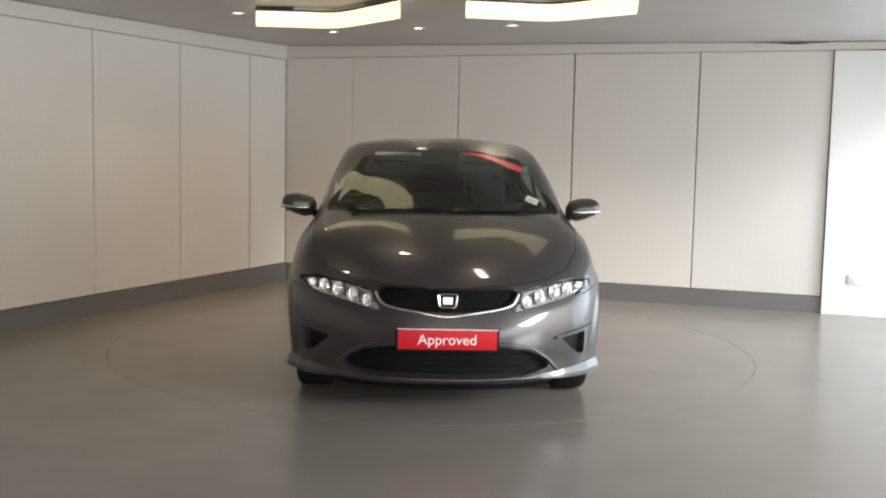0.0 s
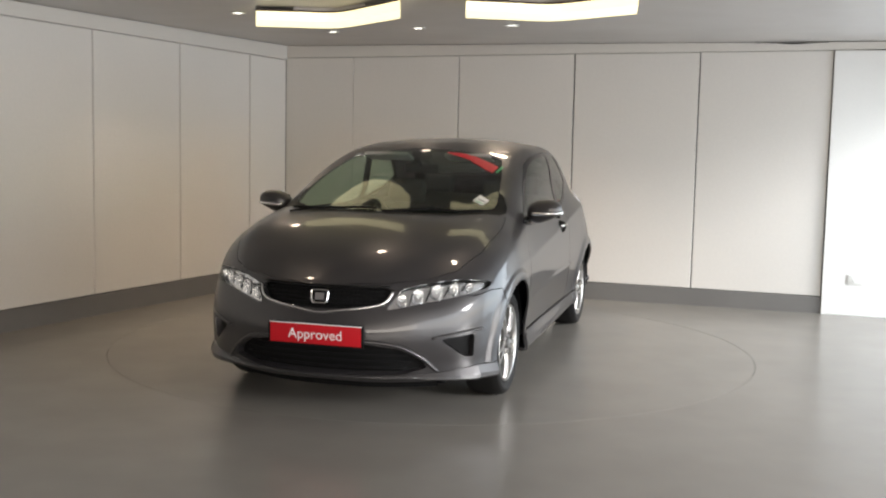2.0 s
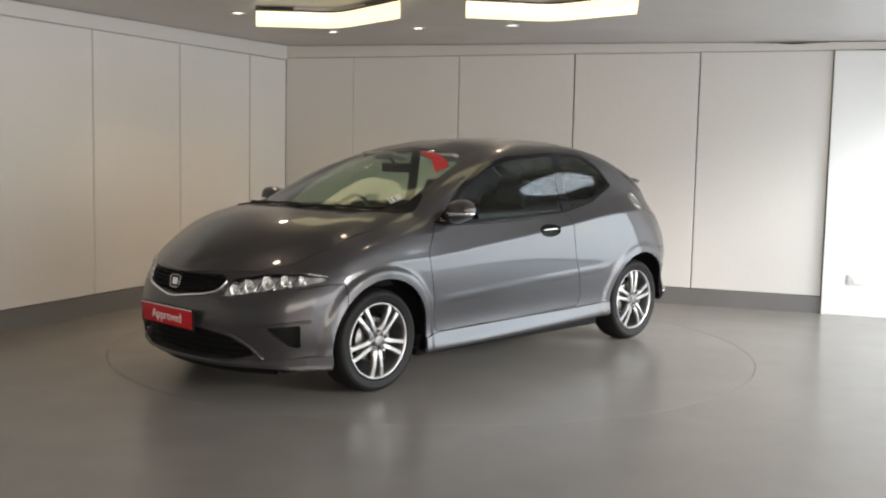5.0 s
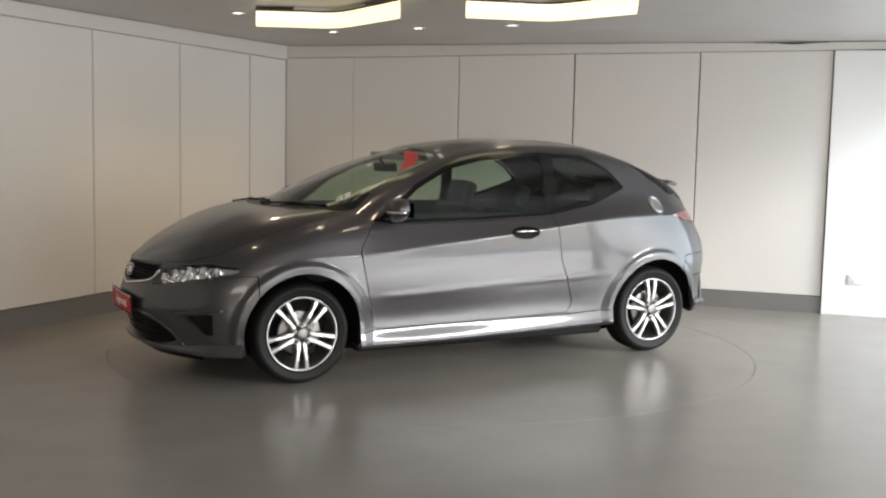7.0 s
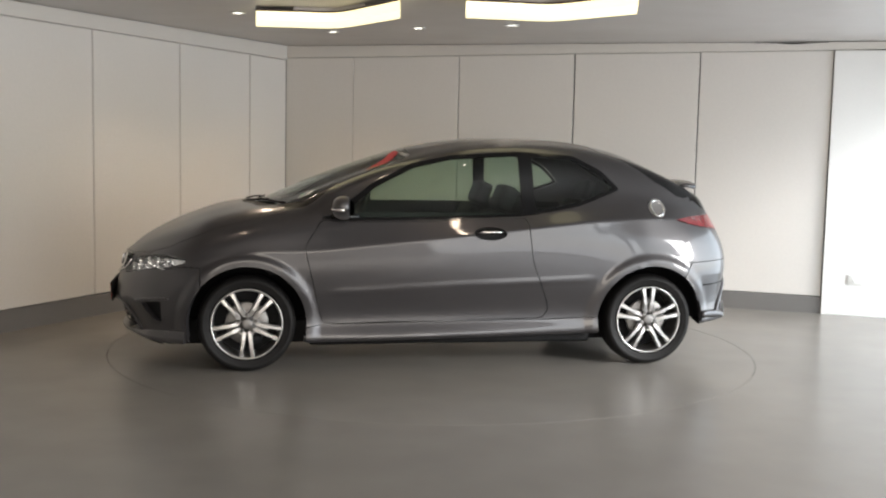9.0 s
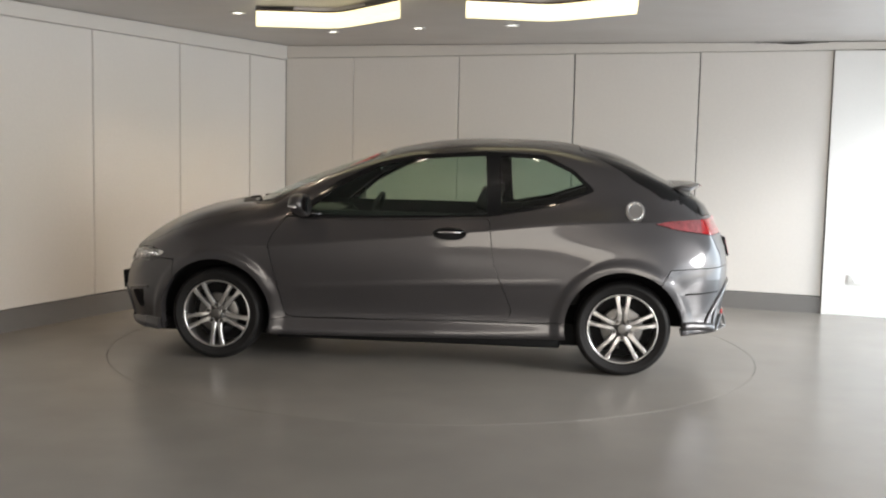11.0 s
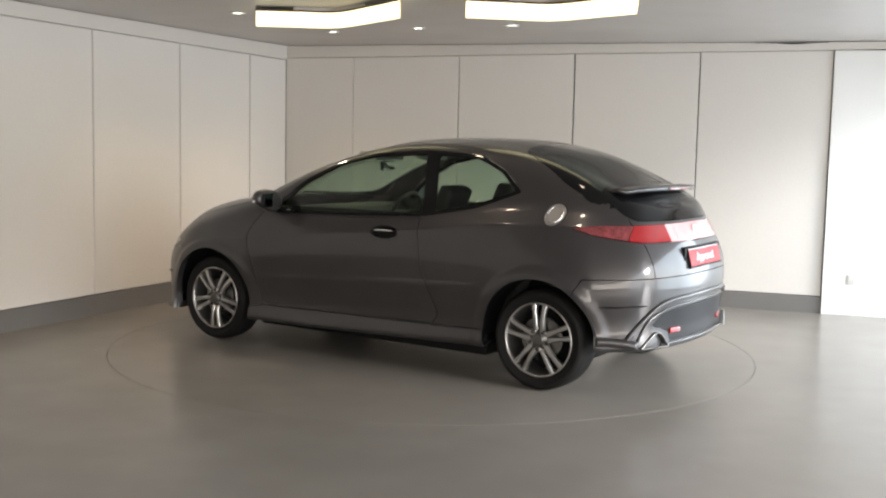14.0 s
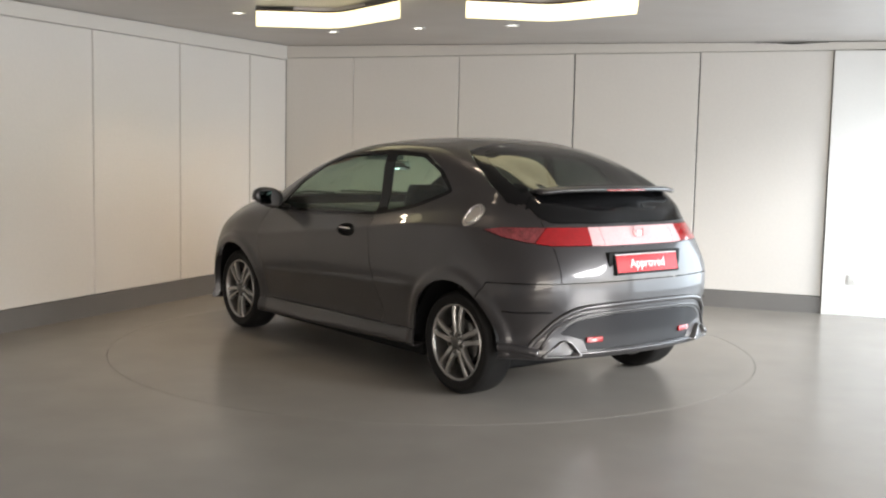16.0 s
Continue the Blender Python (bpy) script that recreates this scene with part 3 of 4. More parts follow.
cut("door", rounded([(.965, .80), (.935, .66), (.855, .325), (.78, .312), (-.58, .335), (-.62, .40), (-.50, .70), (-.462, .985), (.2, .9605), (.62, .955), (.86, .965)], .03), XZ, lambda c: c.y > .6)
cut("sill", [(.955, .15), (.955, .29), (.86, .308), (-.62, .326), (-.965, .34), (-.965, .15)], XZ, lambda c: c.y > .5 and c.z < .36)
cut("front_bumper", [(1.60, .15), (1.60, .668), (1.70, .668), (1.82, .645), (2.3, .72), (2.3, .15)], XZ, lambda c: c.z < .72)
cut("rear_bumper", [(-1.50, .15), (-1.545, .60), (-1.60, .697), (-2.3, .722), (-2.3, .15)], XZ, lambda c: c.z < .75)
cut("valance", rounded([(-.3, .528), (.25, .525), (.43, .514), (.52, .490), (.585, .435), (.44, .395), (.42, .335), (-.3, .335)], .015), YZ, lambda c: c.x < -1.8, PANELS["rear_bumper"])
cut("tailgate", [(-1.66, -.3), (-1.66, .585), (-1.80, .60), (-2.1, .60), (-2.1, -.3)], XY, lambda c: c.z > .70)
shell.normal_update()
shell.verts.ensure_lookup_table()


def skin_part(name, panel, material, parent, side=0, gap=0.0025, flange=0.012, push=0.0, label="", shift=(0, 0, 0)):
    """A panel of the skin as a mesh of its own. side 0: both halves as one; 1: left; -1: right. push: outwards along the normal."""
    ids = {PANELS[p] if p else 0 for p in (panel if isinstance(panel, tuple) else (panel,))}
    faces = [f for f in shell.faces if f[LAYER] in ids]
    bound = {}
    for f in faces:
        for lp in f.loops:
            e = lp.edge
            if sum(1 for g in e.link_faces if g[LAYER] in ids) == 1 and not all(abs(v.co.y) < 1e-4 for v in e.verts):
                a, b = lp.vert, lp.link_loop_next.vert
                w = f.normal.cross(b.co - a.co)
                if w.length > 1e-9:
                    w.normalize()
                    for v in (a, b):
                        bound[v] = bound.get(v, Vector()) + w
    bm = bmesh.new()
    normals, verts = [], {}
    halves = {0: (1, -1), 1: (1,), -1: (-1,)}[side]
    sh = Vector(shift)

    def place(v):
        co = v.co + v.normal * push
        if v in bound and bound[v].length > 1e-6:
            co = co + bound[v].normalized() * gap
        return co + sh

    def vert(v, s, drop=0.0, tag=""):
        mid = abs(v.co.y) < 1e-4
        k = (v, 0 if mid else s, tag)
        if k not in verts:
            co = place(v) - v.normal * drop
            n = v.normal.copy() if not tag else -bound.get(v, Vector((0, 0, 1))).normalized()
            if mid:
                co.y, n.y = 0.0, 0.0
            verts[k] = bm.verts.new((co.x, co.y * s, co.z))
            normals.append(Vector((n.x, n.y * s, n.z)).normalized())
        return verts[k]
    for s in halves:
        for f in faces:
            q = [vert(v, s) for v in f.verts]
            try:
                bm.faces.new(q if s > 0 else q[::-1])
            except ValueError:
                pass
            if flange:
                for lp in f.loops:
                    a, b = lp.vert, lp.link_loop_next.vert
                    if a in bound and b in bound and sum(1 for g in lp.edge.link_faces if g[LAYER] in ids) == 1:
                        q = [vert(a, s, 0, "e"), vert(a, s, flange, "f"), vert(b, s, flange, "f"), vert(b, s, 0, "e")]
                        try:
                            bm.faces.new(q if s > 0 else q[::-1])
                        except ValueError:
                            pass
    me = bpy.data.meshes.new(name)
    bm.to_mesh(me)
    bm.free()
    me.materials.append(material)
    me.shade_smooth()
    me.normals_split_custom_set_from_vertices([tuple(n) for n in normals])
    ob = new(name, me)
    ob.parent = parent
    if label:
        tagged(ob, label)
    return ob


body = skin_part("body", None, PAINT, car, label="dark metallic grey painted shell")
skin_part("bonnet", "bonnet", PAINT, car, gap=0.0012)
skin_part("tailgate", "tailgate", PAINT, car)
front_bumper = skin_part("front_bumper", "front_bumper", PAINT, car, flange=0.045)
rear_bumper = skin_part("rear_bumper", "rear_bumper", PAINT, car)
skin_part("valance", "valance", VALANCE, rear_bumper, gap=0.001, label="dark satin lower valance")
doors = {}
for s in (1, -1):
    doors[s] = skin_part("door", "door", PAINT, car, s)
    skin_part("sill", "sill", PAINT, car, s, push=0.006)
    skin_part("window_trim", "window_trim", BLACK_GLOSS, car, s, gap=0.001, push=0.001, label="gloss black window surround and pillar")
    skin_part("front_window", "front_window", SIDE_GLASS, doors[s], s, gap=0, flange=0, push=-0.002, label="clear green-tinted side glass")
    skin_part("quarter_window", "quarter_window", SIDE_GLASS, car, s, gap=0, flange=0, push=-0.002, label="clear green-tinted quarter glass")
    skin_part("handle_recess", "handle_recess", BLACK_PLASTIC, doors[s], s, flange=0, push=-0.022, label="dark hollow behind the handle")
skin_part("fuel_cap", "fuel_cap", ALLOY, car, 1, gap=0.002, push=0.004, label="round brushed metal fuel flap")
RING = []
for k in range(33):
    q, qn = on_side(-1.375 + .047 * math.cos(k * math.pi / 16), 1.052 + .047 * math.sin(k * math.pi / 16), .005)
    RING.append(q)
skin_part("fuel_flap_panel", "fuel_cap", PAINT, car, -1, gap=0)
skin_part("cowl", "cowl", BLACK_PLASTIC, car, gap=0.001, label="black plastic scuttle and pillar edge")
skin_part("windscreen", "windscreen", GLASS, car, gap=0, flange=0, label="raked clear windscreen")
skin_part("rear_window_trim", "rear_window_trim", BLACK_GLOSS, car, gap=0.001, label="gloss black surround of the rear window")
skin_part("rear_window", "rear_window", DARK_GLASS, car, gap=0, flange=0, label="dark sloping rear window")
skin_part("lower_rear_window", "lower_rear_window", BLACK_GLOSS, car, gap=0.002, label="upright black lower rear glass")


def tube(path, r, n=10, flat=1.0, normals=None):
    """A closed tube along a path of points; r may be a list. flat squashes it along the given normals."""
    bm = bmesh.new()
    pts = [Vector(p) for p in path]
    rings = []
    for i, p in enumerate(pts):
        d = (pts[min(i + 1, len(pts) - 1)] - pts[max(i - 1, 0)]).normalized()
        up = Vector(normals[i]) if normals else Vector((0, 0, 1))
        if abs(d.dot(up)) > 0.97:
            up = Vector((0, 1, 0))
        a = d.cross(up).normalized()
        b = a.cross(d).normalized()
        rr = r[i] if isinstance(r, (list, tuple)) else r
        rings.append([bm.verts.new(p + a * math.cos(2 * math.pi * k / n) * rr + b * math.sin(2 * math.pi * k / n) * rr * flat) for k in range(n)])
    for q, w in zip(rings, rings[1:]):
        for k in range(n):
            bm.faces.new((q[k], q[(k + 1) % n], w[(k + 1) % n], w[k]))
    bm.faces.new(rings[0][::-1])
    bm.faces.new(rings[-1])
    bmesh.ops.recalc_face_normals(bm, faces=list(bm.faces))
    return bm


def smooth_path(pts, sub=8):
    return [Vector(p) for p in spline_open(pts, sub)]


def spline_open(keys, sub):
    k = [Vector(p) for p in keys]
    k = [2 * k[0] - k[1]] + k + [2 * k[-1] - k[-2]]
    out = []
    for i in range(1, len(k) - 2):
        for j in range(sub):
            f = j / sub
            p = k[i - 1:i + 3]
            out.append(0.5 * (2 * p[1] + (p[2] - p[0]) * f + (2 * p[0] - 5 * p[1] + 4 * p[2] - p[3]) * f * f + (3 * p[1] - p[0] - 3 * p[2] + p[3]) * f ** 3))
    out.append(k[-2])
    return out


def ellipsoid(c, rx, ry, rz, n=20, m=12, power=1.0):
    bm = bmesh.new()
    bmesh.ops.create_uvsphere(bm, u_segments=n, v_segments=m, radius=1)
    for v in bm.verts:
        co = [math.copysign(abs(k) ** power, k) for k in v.co]
        v.co = Vector((c[0] + co[0] * rx, c[1] + co[1] * ry, c[2] + co[2] * rz))
    return bm


def lathe(bm, prof, n=48, axis_y=True):
    """Turns a profile of (radius, depth) round the y axis."""
    rows = [[bm.verts.new((r * math.cos(2 * math.pi * i / n), d, r * math.sin(2 * math.pi * i / n))) for i in range(n)] for r, d in prof]
    for a, b in zip(rows, rows[1:]):
        for i in range(n):
            bm.faces.new((a[i], a[(i + 1) % n], b[(i + 1) % n], b[i]))
    return rows


part("fuel_flap_ring", tube(RING, .0045, 8), CHROME, car, "raised metal ring on the fuel flap")

# ---- wheels ----
def wheel_parts(parent, at, side, turn):
    """One alloy wheel with five twin spokes; its outer face looks along +y before it is turned to its side."""
    m = pose(*at, 0, 0, 0 if side > 0 else 180) @ pose(0, 0, 0, 0, turn, 0)

    def add(name, bm, material, up, label="", smooth=True):
        bmesh.ops.recalc_face_normals(bm, faces=list(bm.faces))
        bmesh.ops.transform(bm, matrix=m, verts=list(bm.verts))
        return part(name, bm, material, up, label, smooth)
    bm = bmesh.new()
    lathe(bm, ((.205, -.19), (.205, -.05), (.207, -.022), (.211, -.008), (.216, -.001), (.2215, -.002), (.2235, -.010), (.2235, -.19), (.205, -.19)), 64)
    w = add("wheel", bm, ALLOY, parent, "silver alloy wheel rim")
    bm = bmesh.new()
    lathe(bm, ((.222, -.185), (.23, -.19), (.281, -.20), (.2975, -.18), (.3025, -.15), (.303, -.10), (.3025, -.05), (.2975, -.02), (.288, -.006), (.286, -.0015), (.281, -.001), (.279, .0025), (.262, .005), (.260, .0025), (.245, .002), (.2225, -.008), (.2225, -.185)), 72)
    add("tyre", bm, RUBBER, w, "black rubber tyre")
    for k in range(5):
        a = radians(90 + 72 * k)
        bm = bmesh.new()
        for off0, off1 in ((-.022, -.036), (.022, .036)):
            d, t = Vector((math.cos(a), 0, math.sin(a))), Vector((-math.sin(a), 0, math.cos(a)))
            rings = []
            for r, o, h, y in ((.040, off0 * .8, .0165, -.014), (.10, off0 * .95, .0140, -.004), (.16, (off0 + off1) / 2, .0125, -.004), (.210, off1, .0165, -.010)):
                c = d * r + t * o
                rings.append([bm.verts.new(c + t * dx * h + Vector((0, y + dy, 0))) for dx, dy in ((-1, -.03), (-1, -.006), (-.6, 0), (.6, 0), (1, -.006), (1, -.03))])
            for p, q in zip(rings, rings[1:]):
                for i in range(6):
                    bm.faces.new((p[i], p[(i + 1) % 6], q[(i + 1) % 6], q[i]))
            bm.faces.new(rings[0])
            bm.faces.new(rings[-1])
        add("spoke", bm, ALLOY, w, smooth=False)
        bm = bmesh.new()
        b = a + radians(36)
        bmesh.ops.create_cone(bm, cap_ends=True, segments=6, radius1=.0115, radius2=.0095, depth=.02, matrix=pose(math.cos(b) * .056, -.003, math.sin(b) * .056, -90))
        add("wheel_nut", bm, STEEL, w, smooth=False)
        bm = bmesh.new()
        lathe(bm, ((.0185, -.012), (.0185, -.0035), (.0165, -.0025), (.0125, -.0125)), 16)
        bmesh.ops.transform(bm, matrix=pose(math.cos(b) * .056, 0, math.sin(b) * .056), verts=list(bm.verts))
        add("nut_socket", bm, ALLOY, w)
    bm = bmesh.new()
    rows = lathe(bm, ((.066, -.05), (.066, -.020), (.060, -.014), (.036, -.010), (.036, -.002), (.03, .001), (.012, .002)), 32)
    bm.faces.new(rows[-1])
    add("hub_cap", bm, STEEL, w, "dull grey hub cap")
    bm = bmesh.new()
    rows = lathe(bm, ((.135, -.075), (.135, -.060), (.128, -.056), (.075, -.056)), 48)
    bm.faces.new(rows[-1])
    bm.faces.new(rows[0][::-1])
    add("brake_disc", bm, STEEL, w, "worn steel brake disc")
    bm = bmesh.new()
    box(bm, -.055, .055, -.10, -.035, .075, .145, pose(0, 0, 0, 0, 200 - turn, 0))
    bmesh.ops.bevel(bm, geom=list(bm.edges), offset=.012, segments=2, affect="EDGES")
    add("brake_caliper", bm, BLACK_PLASTIC, w)
    bm = bmesh.new()
    rows = lathe(bm, ((.204, -.17), (.02, -.171)), 32)
    bm.faces.new(rows[-1])
    add("wheel_back", bm, BLACK_PLASTIC, w)
    return w


for s in (1, -1):
    wheel_parts(car, (AXLE, 0.838 * s, WHEEL_Z), s, 36 * s)
    wheel_parts(car, (-AXLE, 0.826 * s, WHEEL_Z), s, 0)
    for ax in (AXLE, -AXLE):
        bm = bmesh.new()
        n = 30
        rows = [[bm.verts.new((ax + r * math.cos(radians(-2 + 184 * i / n)), y * s, WHEEL_Z + r * math.sin(radians(-2 + 184 * i / n)))) for i in range(n + 1)]
                for r, y in ((.375, .835), (.382, .80), (.384, .56), (.05, .55))]
        for a, b in zip(rows, rows[1:]):
            for i in range(n):
                bm.faces.new((a[i], a[i + 1], b[i + 1], b[i]))
        part("arch_liner", bm, BLACK_PLASTIC, car, "black plastic wheel arch liner")
part("underbody", bevelled_box(-1.48, 1.82, -0.60, 0.60, 0.150, 0.31, 0.02), BLACK_PLASTIC, car, "black underside")
part("floor_pan", bevelled_box(-0.93, 0.93, -0.76, 0.76, 0.160, 0.30, 0.02), BLACK_PLASTIC, car)


# ---- lamps, grille and bumper details ----
for s in (1, -1):
    lamp = skin_part("headlight", "headlight", CLEAR, car, s, gap=0.001, flange=0.0, label="clear wraparound headlight")
    skin_part("housing", "headlight", REFLECTOR, lamp, s, gap=-0.004, flange=0.0, push=-0.03, shift=(-0.006, 0, 0), label="bright reflector behind the lens")
    for y, z, r in ((.425, .634, .030), (.50, .656, .036), (.585, .678, .036), (.665, .692, .030), (.735, .697, .022)):
        p, nn = on_end(y, z, True, -0.018)
        bm = bmesh.new()
        rows = lathe(bm, ((r * 1.04, 0.012), (r, 0.0), (r * .8, -.014), (r * .45, -.026), (r * .34, -.026), (r * .30, -.008), (r * .12, -.004)), 24)
        bm.faces.new(rows[-1])
        for v in bm.verts:
            v.co.x *= .88
        bmesh.ops.transform(bm, matrix=Matrix.Translation((p.x, p.y * s, p.z)) @ pose(0, 0, 0, 0, 0, -90 + 18 * s), verts=list(bm.verts))
        part("reflector_bowl", bm, BOWL, lamp)
    for y, z0, z1 in ((.462, .612, .684), (.543, .632, .708), (.626, .652, .718), (.702, .668, .722)):
        a, b = on_end(y, z0, True, -0.012)[0], on_end(y + .012, z1, True, -0.012)[0]
        part("divider", tube([(q.x, q.y * s, q.z) for q in (a, (a + b) / 2, b)], .0028, 6), BLACK_PLASTIC, lamp)
    tail = skin_part("tail_lamp", "tail_lamp", RED_LENS, car, s, gap=0.001, push=0.004, label="deep red wraparound tail lamp")
    skin_part("reverse_lamp", "reverse_lamp", PINK_LENS, tail, s, gap=0.001, push=0.004, label="pale reversing lamp")
    skin_part("clear_lamp", "clear_lamp", TIP_LENS, tail, s, gap=0.001, push=0.004, label="dull dark red tip of the tail lamp")
    skin_part("fog_intake", "fog_intake", BLACK_PLASTIC, front_bumper, s, flange=0, gap=0, push=-0.035, label="black triangular corner vent")
    # raised fin over the corner vent
    fin = [on_end(y, z, True, 0.004)[0] for y, z in ((.58, .432), (.66, .449), (.74, .462), (.80, .472))]
    bm = tube([(p.x, p.y * s, p.z) for p in smooth_path(fin, 5)], 0.008, 8)
    part("vent_fin", bm, PAINT, front_bumper)
    # corner of the chin spoiler
    chin = [on_end(y, z, True) for y, z in ((.44, .228), (.56, .230), (.68, .238), (.77, .243))] + [on_side(x, .246) for x in (1.80, 1.74, 1.69)]
    way = smooth_path([q for q, _ in chin], 5)
    outs = smooth_path([Vector((n.x, n.y, 0)).normalized() for _, n in chin], 5)
    bm = bmesh.new()
    rows = []
    for k, (q, n) in enumerate(zip(way, outs)):
        w = min(1.0, .12 + k / 16)
        rows.append([bm.verts.new(((q + n * o).x, (q + n * o).y * s, q.z + dz)) for o, dz in ((-.006, .034 * w), (.004 + .006 * w, .026 * w), (.005 + .020 * w, -.016 * w), (.004 + .022 * w, -.034 * w - .004), (.002 + .012 * w, -.042 * w - .006), (-.02, -.036 * w - .004))])
    for a, b in zip(rows, rows[1:]):
        for i in range(6):
            bm.faces.new((a[i], a[(i + 1) % 6], b[(i + 1) % 6], b[i]))
    bm.faces.new(rows[0])
    bm.faces.new(rows[-1])
    bmesh.ops.recalc_face_normals(bm, faces=list(bm.faces))
    part("chin_fin", bm, PAINT, front_bumper, smooth=False)
# black air dam under the bumper
dam = [on_end(k * .07, .23, True, -0.12)[0] for k in range(-9, 10)]
bm = bmesh.new()
rows = [[bm.verts.new((q.x + dx, q.y, z)) for q in dam] for dx, z in ((0.02, .225), (0.015, .150), (0.0, .145), (-0.03, .225))]
for p, q in zip(rows, rows[1:]):
    for k in range(len(dam) - 1):
        bm.faces.new((p[k], p[k + 1], q[k + 1], q[k]))
bmesh.ops.recalc_face_normals(bm, faces=list(bm.faces))
part("air_dam", bm, BLACK_PLASTIC, front_bumper, "black rubber air dam under the bumper")
skin_part("tail_garnish", "tail_garnish", PINK_LENS, car, gap=0.001, push=0.004, label="pale red strip between the tail lamps")
grille = skin_part("grille", "grille", BLACK_PLASTIC, car, flange=0, gap=0, shift=(-0.035, 0, 0), label="black mesh grille")
for z in (.590, .612, .634, .656, .678):
    half = 0.31 if z > .60 else 0.20
    if z > .62:
        half = .335
    path = [on_end(half * (k / 10), z, True, -0.016)[0] for k in range(-10, 11)]
    part("slat", tube(path, 0.0045, 6), BLACK_PLASTIC, grille)
for k in range(-13, 14):
    y = k * 0.0245
    zl = .574 + abs(y) * 0.07 + (max(0, abs(y) - .25) * .35)
    a, b = on_end(y, zl + .004, True, -0.018)[0], on_end(y, .686, True, -0.018)[0]
    part("slat", tube([a, (a + b) / 2, b], 0.003, 6), BLACK_PLASTIC, grille)
path = [on_end(y, z, True, 0.004)[0] for y, z in ((-.375, .670), (-.343, .618), (-.27, .594), (-.13, .574), (0, .558), (.13, .574), (.27, .594), (.343, .618), (.375, .670))]
part("grille_trim", tube(smooth_path(path, 5), [0.0085] * 41, 8), CHROME, car, "bright chrome strip under the grille")
path = [on_end(y, .6965, True, 0.003)[0] for y in [k * .036 for k in range(-10, 11)]]
part("grille_top_trim", tube(path, 0.005, 6), BLACK_GLOSS, car)
intake = skin_part("lower_intake", "lower_intake", BLACK_PLASTIC, front_bumper, flange=0, gap=0, shift=(-0.05, 0, 0), label="black lower air intake")
for z in (.262, .297, .332, .367):
    half = {.262: .46, .297: .49, .332: .47, .367: .40}[z]
    part("slat", tube([on_end(half * k / 10, z, True, -0.03)[0] for k in range(-10, 11)], 0.005, 6), BLACK_PLASTIC, intake)
path = [(-.60, .252), (-.565, .292), (-.53, .328), (-.43, .392), (-.30, .416), (-.15, .422), (0, .423), (.15, .422), (.30, .416), (.43, .392), (.53, .328), (.565, .292), (.60, .252)]
part("intake_rim", tube(smooth_path([on_end(y, z, True, 0.003)[0] for y, z in path], 4), 0.010, 8), PAINT, front_bumper)
path = [(k * .0525, .222 + .000 * k) for k in range(-10, 11)]
part("chin_strip", tube([on_end(y, z, True, 0.004)[0] for y, z in path], 0.009, 8), PAINT, front_bumper)

# rear bumper: ridge, reflectors, exhausts
path = [(-.74, .335), (-.70, .40), (-.62, .50), (-.54, .552), (-.44, .575), (-.25, .585), (0, .588), (.25, .585), (.44, .575), (.54, .552), (.62, .50), (.70, .40), (.74, .335)]
part("bumper_ridge", tube(smooth_path([on_end(y, z, False, 0.002)[0] for y, z in path], 4), 0.016, 10), PAINT, rear_bumper)
path = [(-.69, .35), (-.62, .455), (-.53, .508), (-.43, .532), (-.25, .543), (0, .546), (.25, .543), (.43, .532), (.53, .508), (.62, .455), (.69, .35)]
part("valance_edge", tube(smooth_path([on_end(y, z, False, 0.001)[0] for y, z in path], 4), 0.009, 8), PAINT, rear_bumper)
path = [on_end(y, .318 + .0 * y, False, 0.003)[0] for y in [k * .052 for k in range(-10, 11)]]
part("lower_edge", tube(path, 0.010, 8), PAINT, rear_bumper)
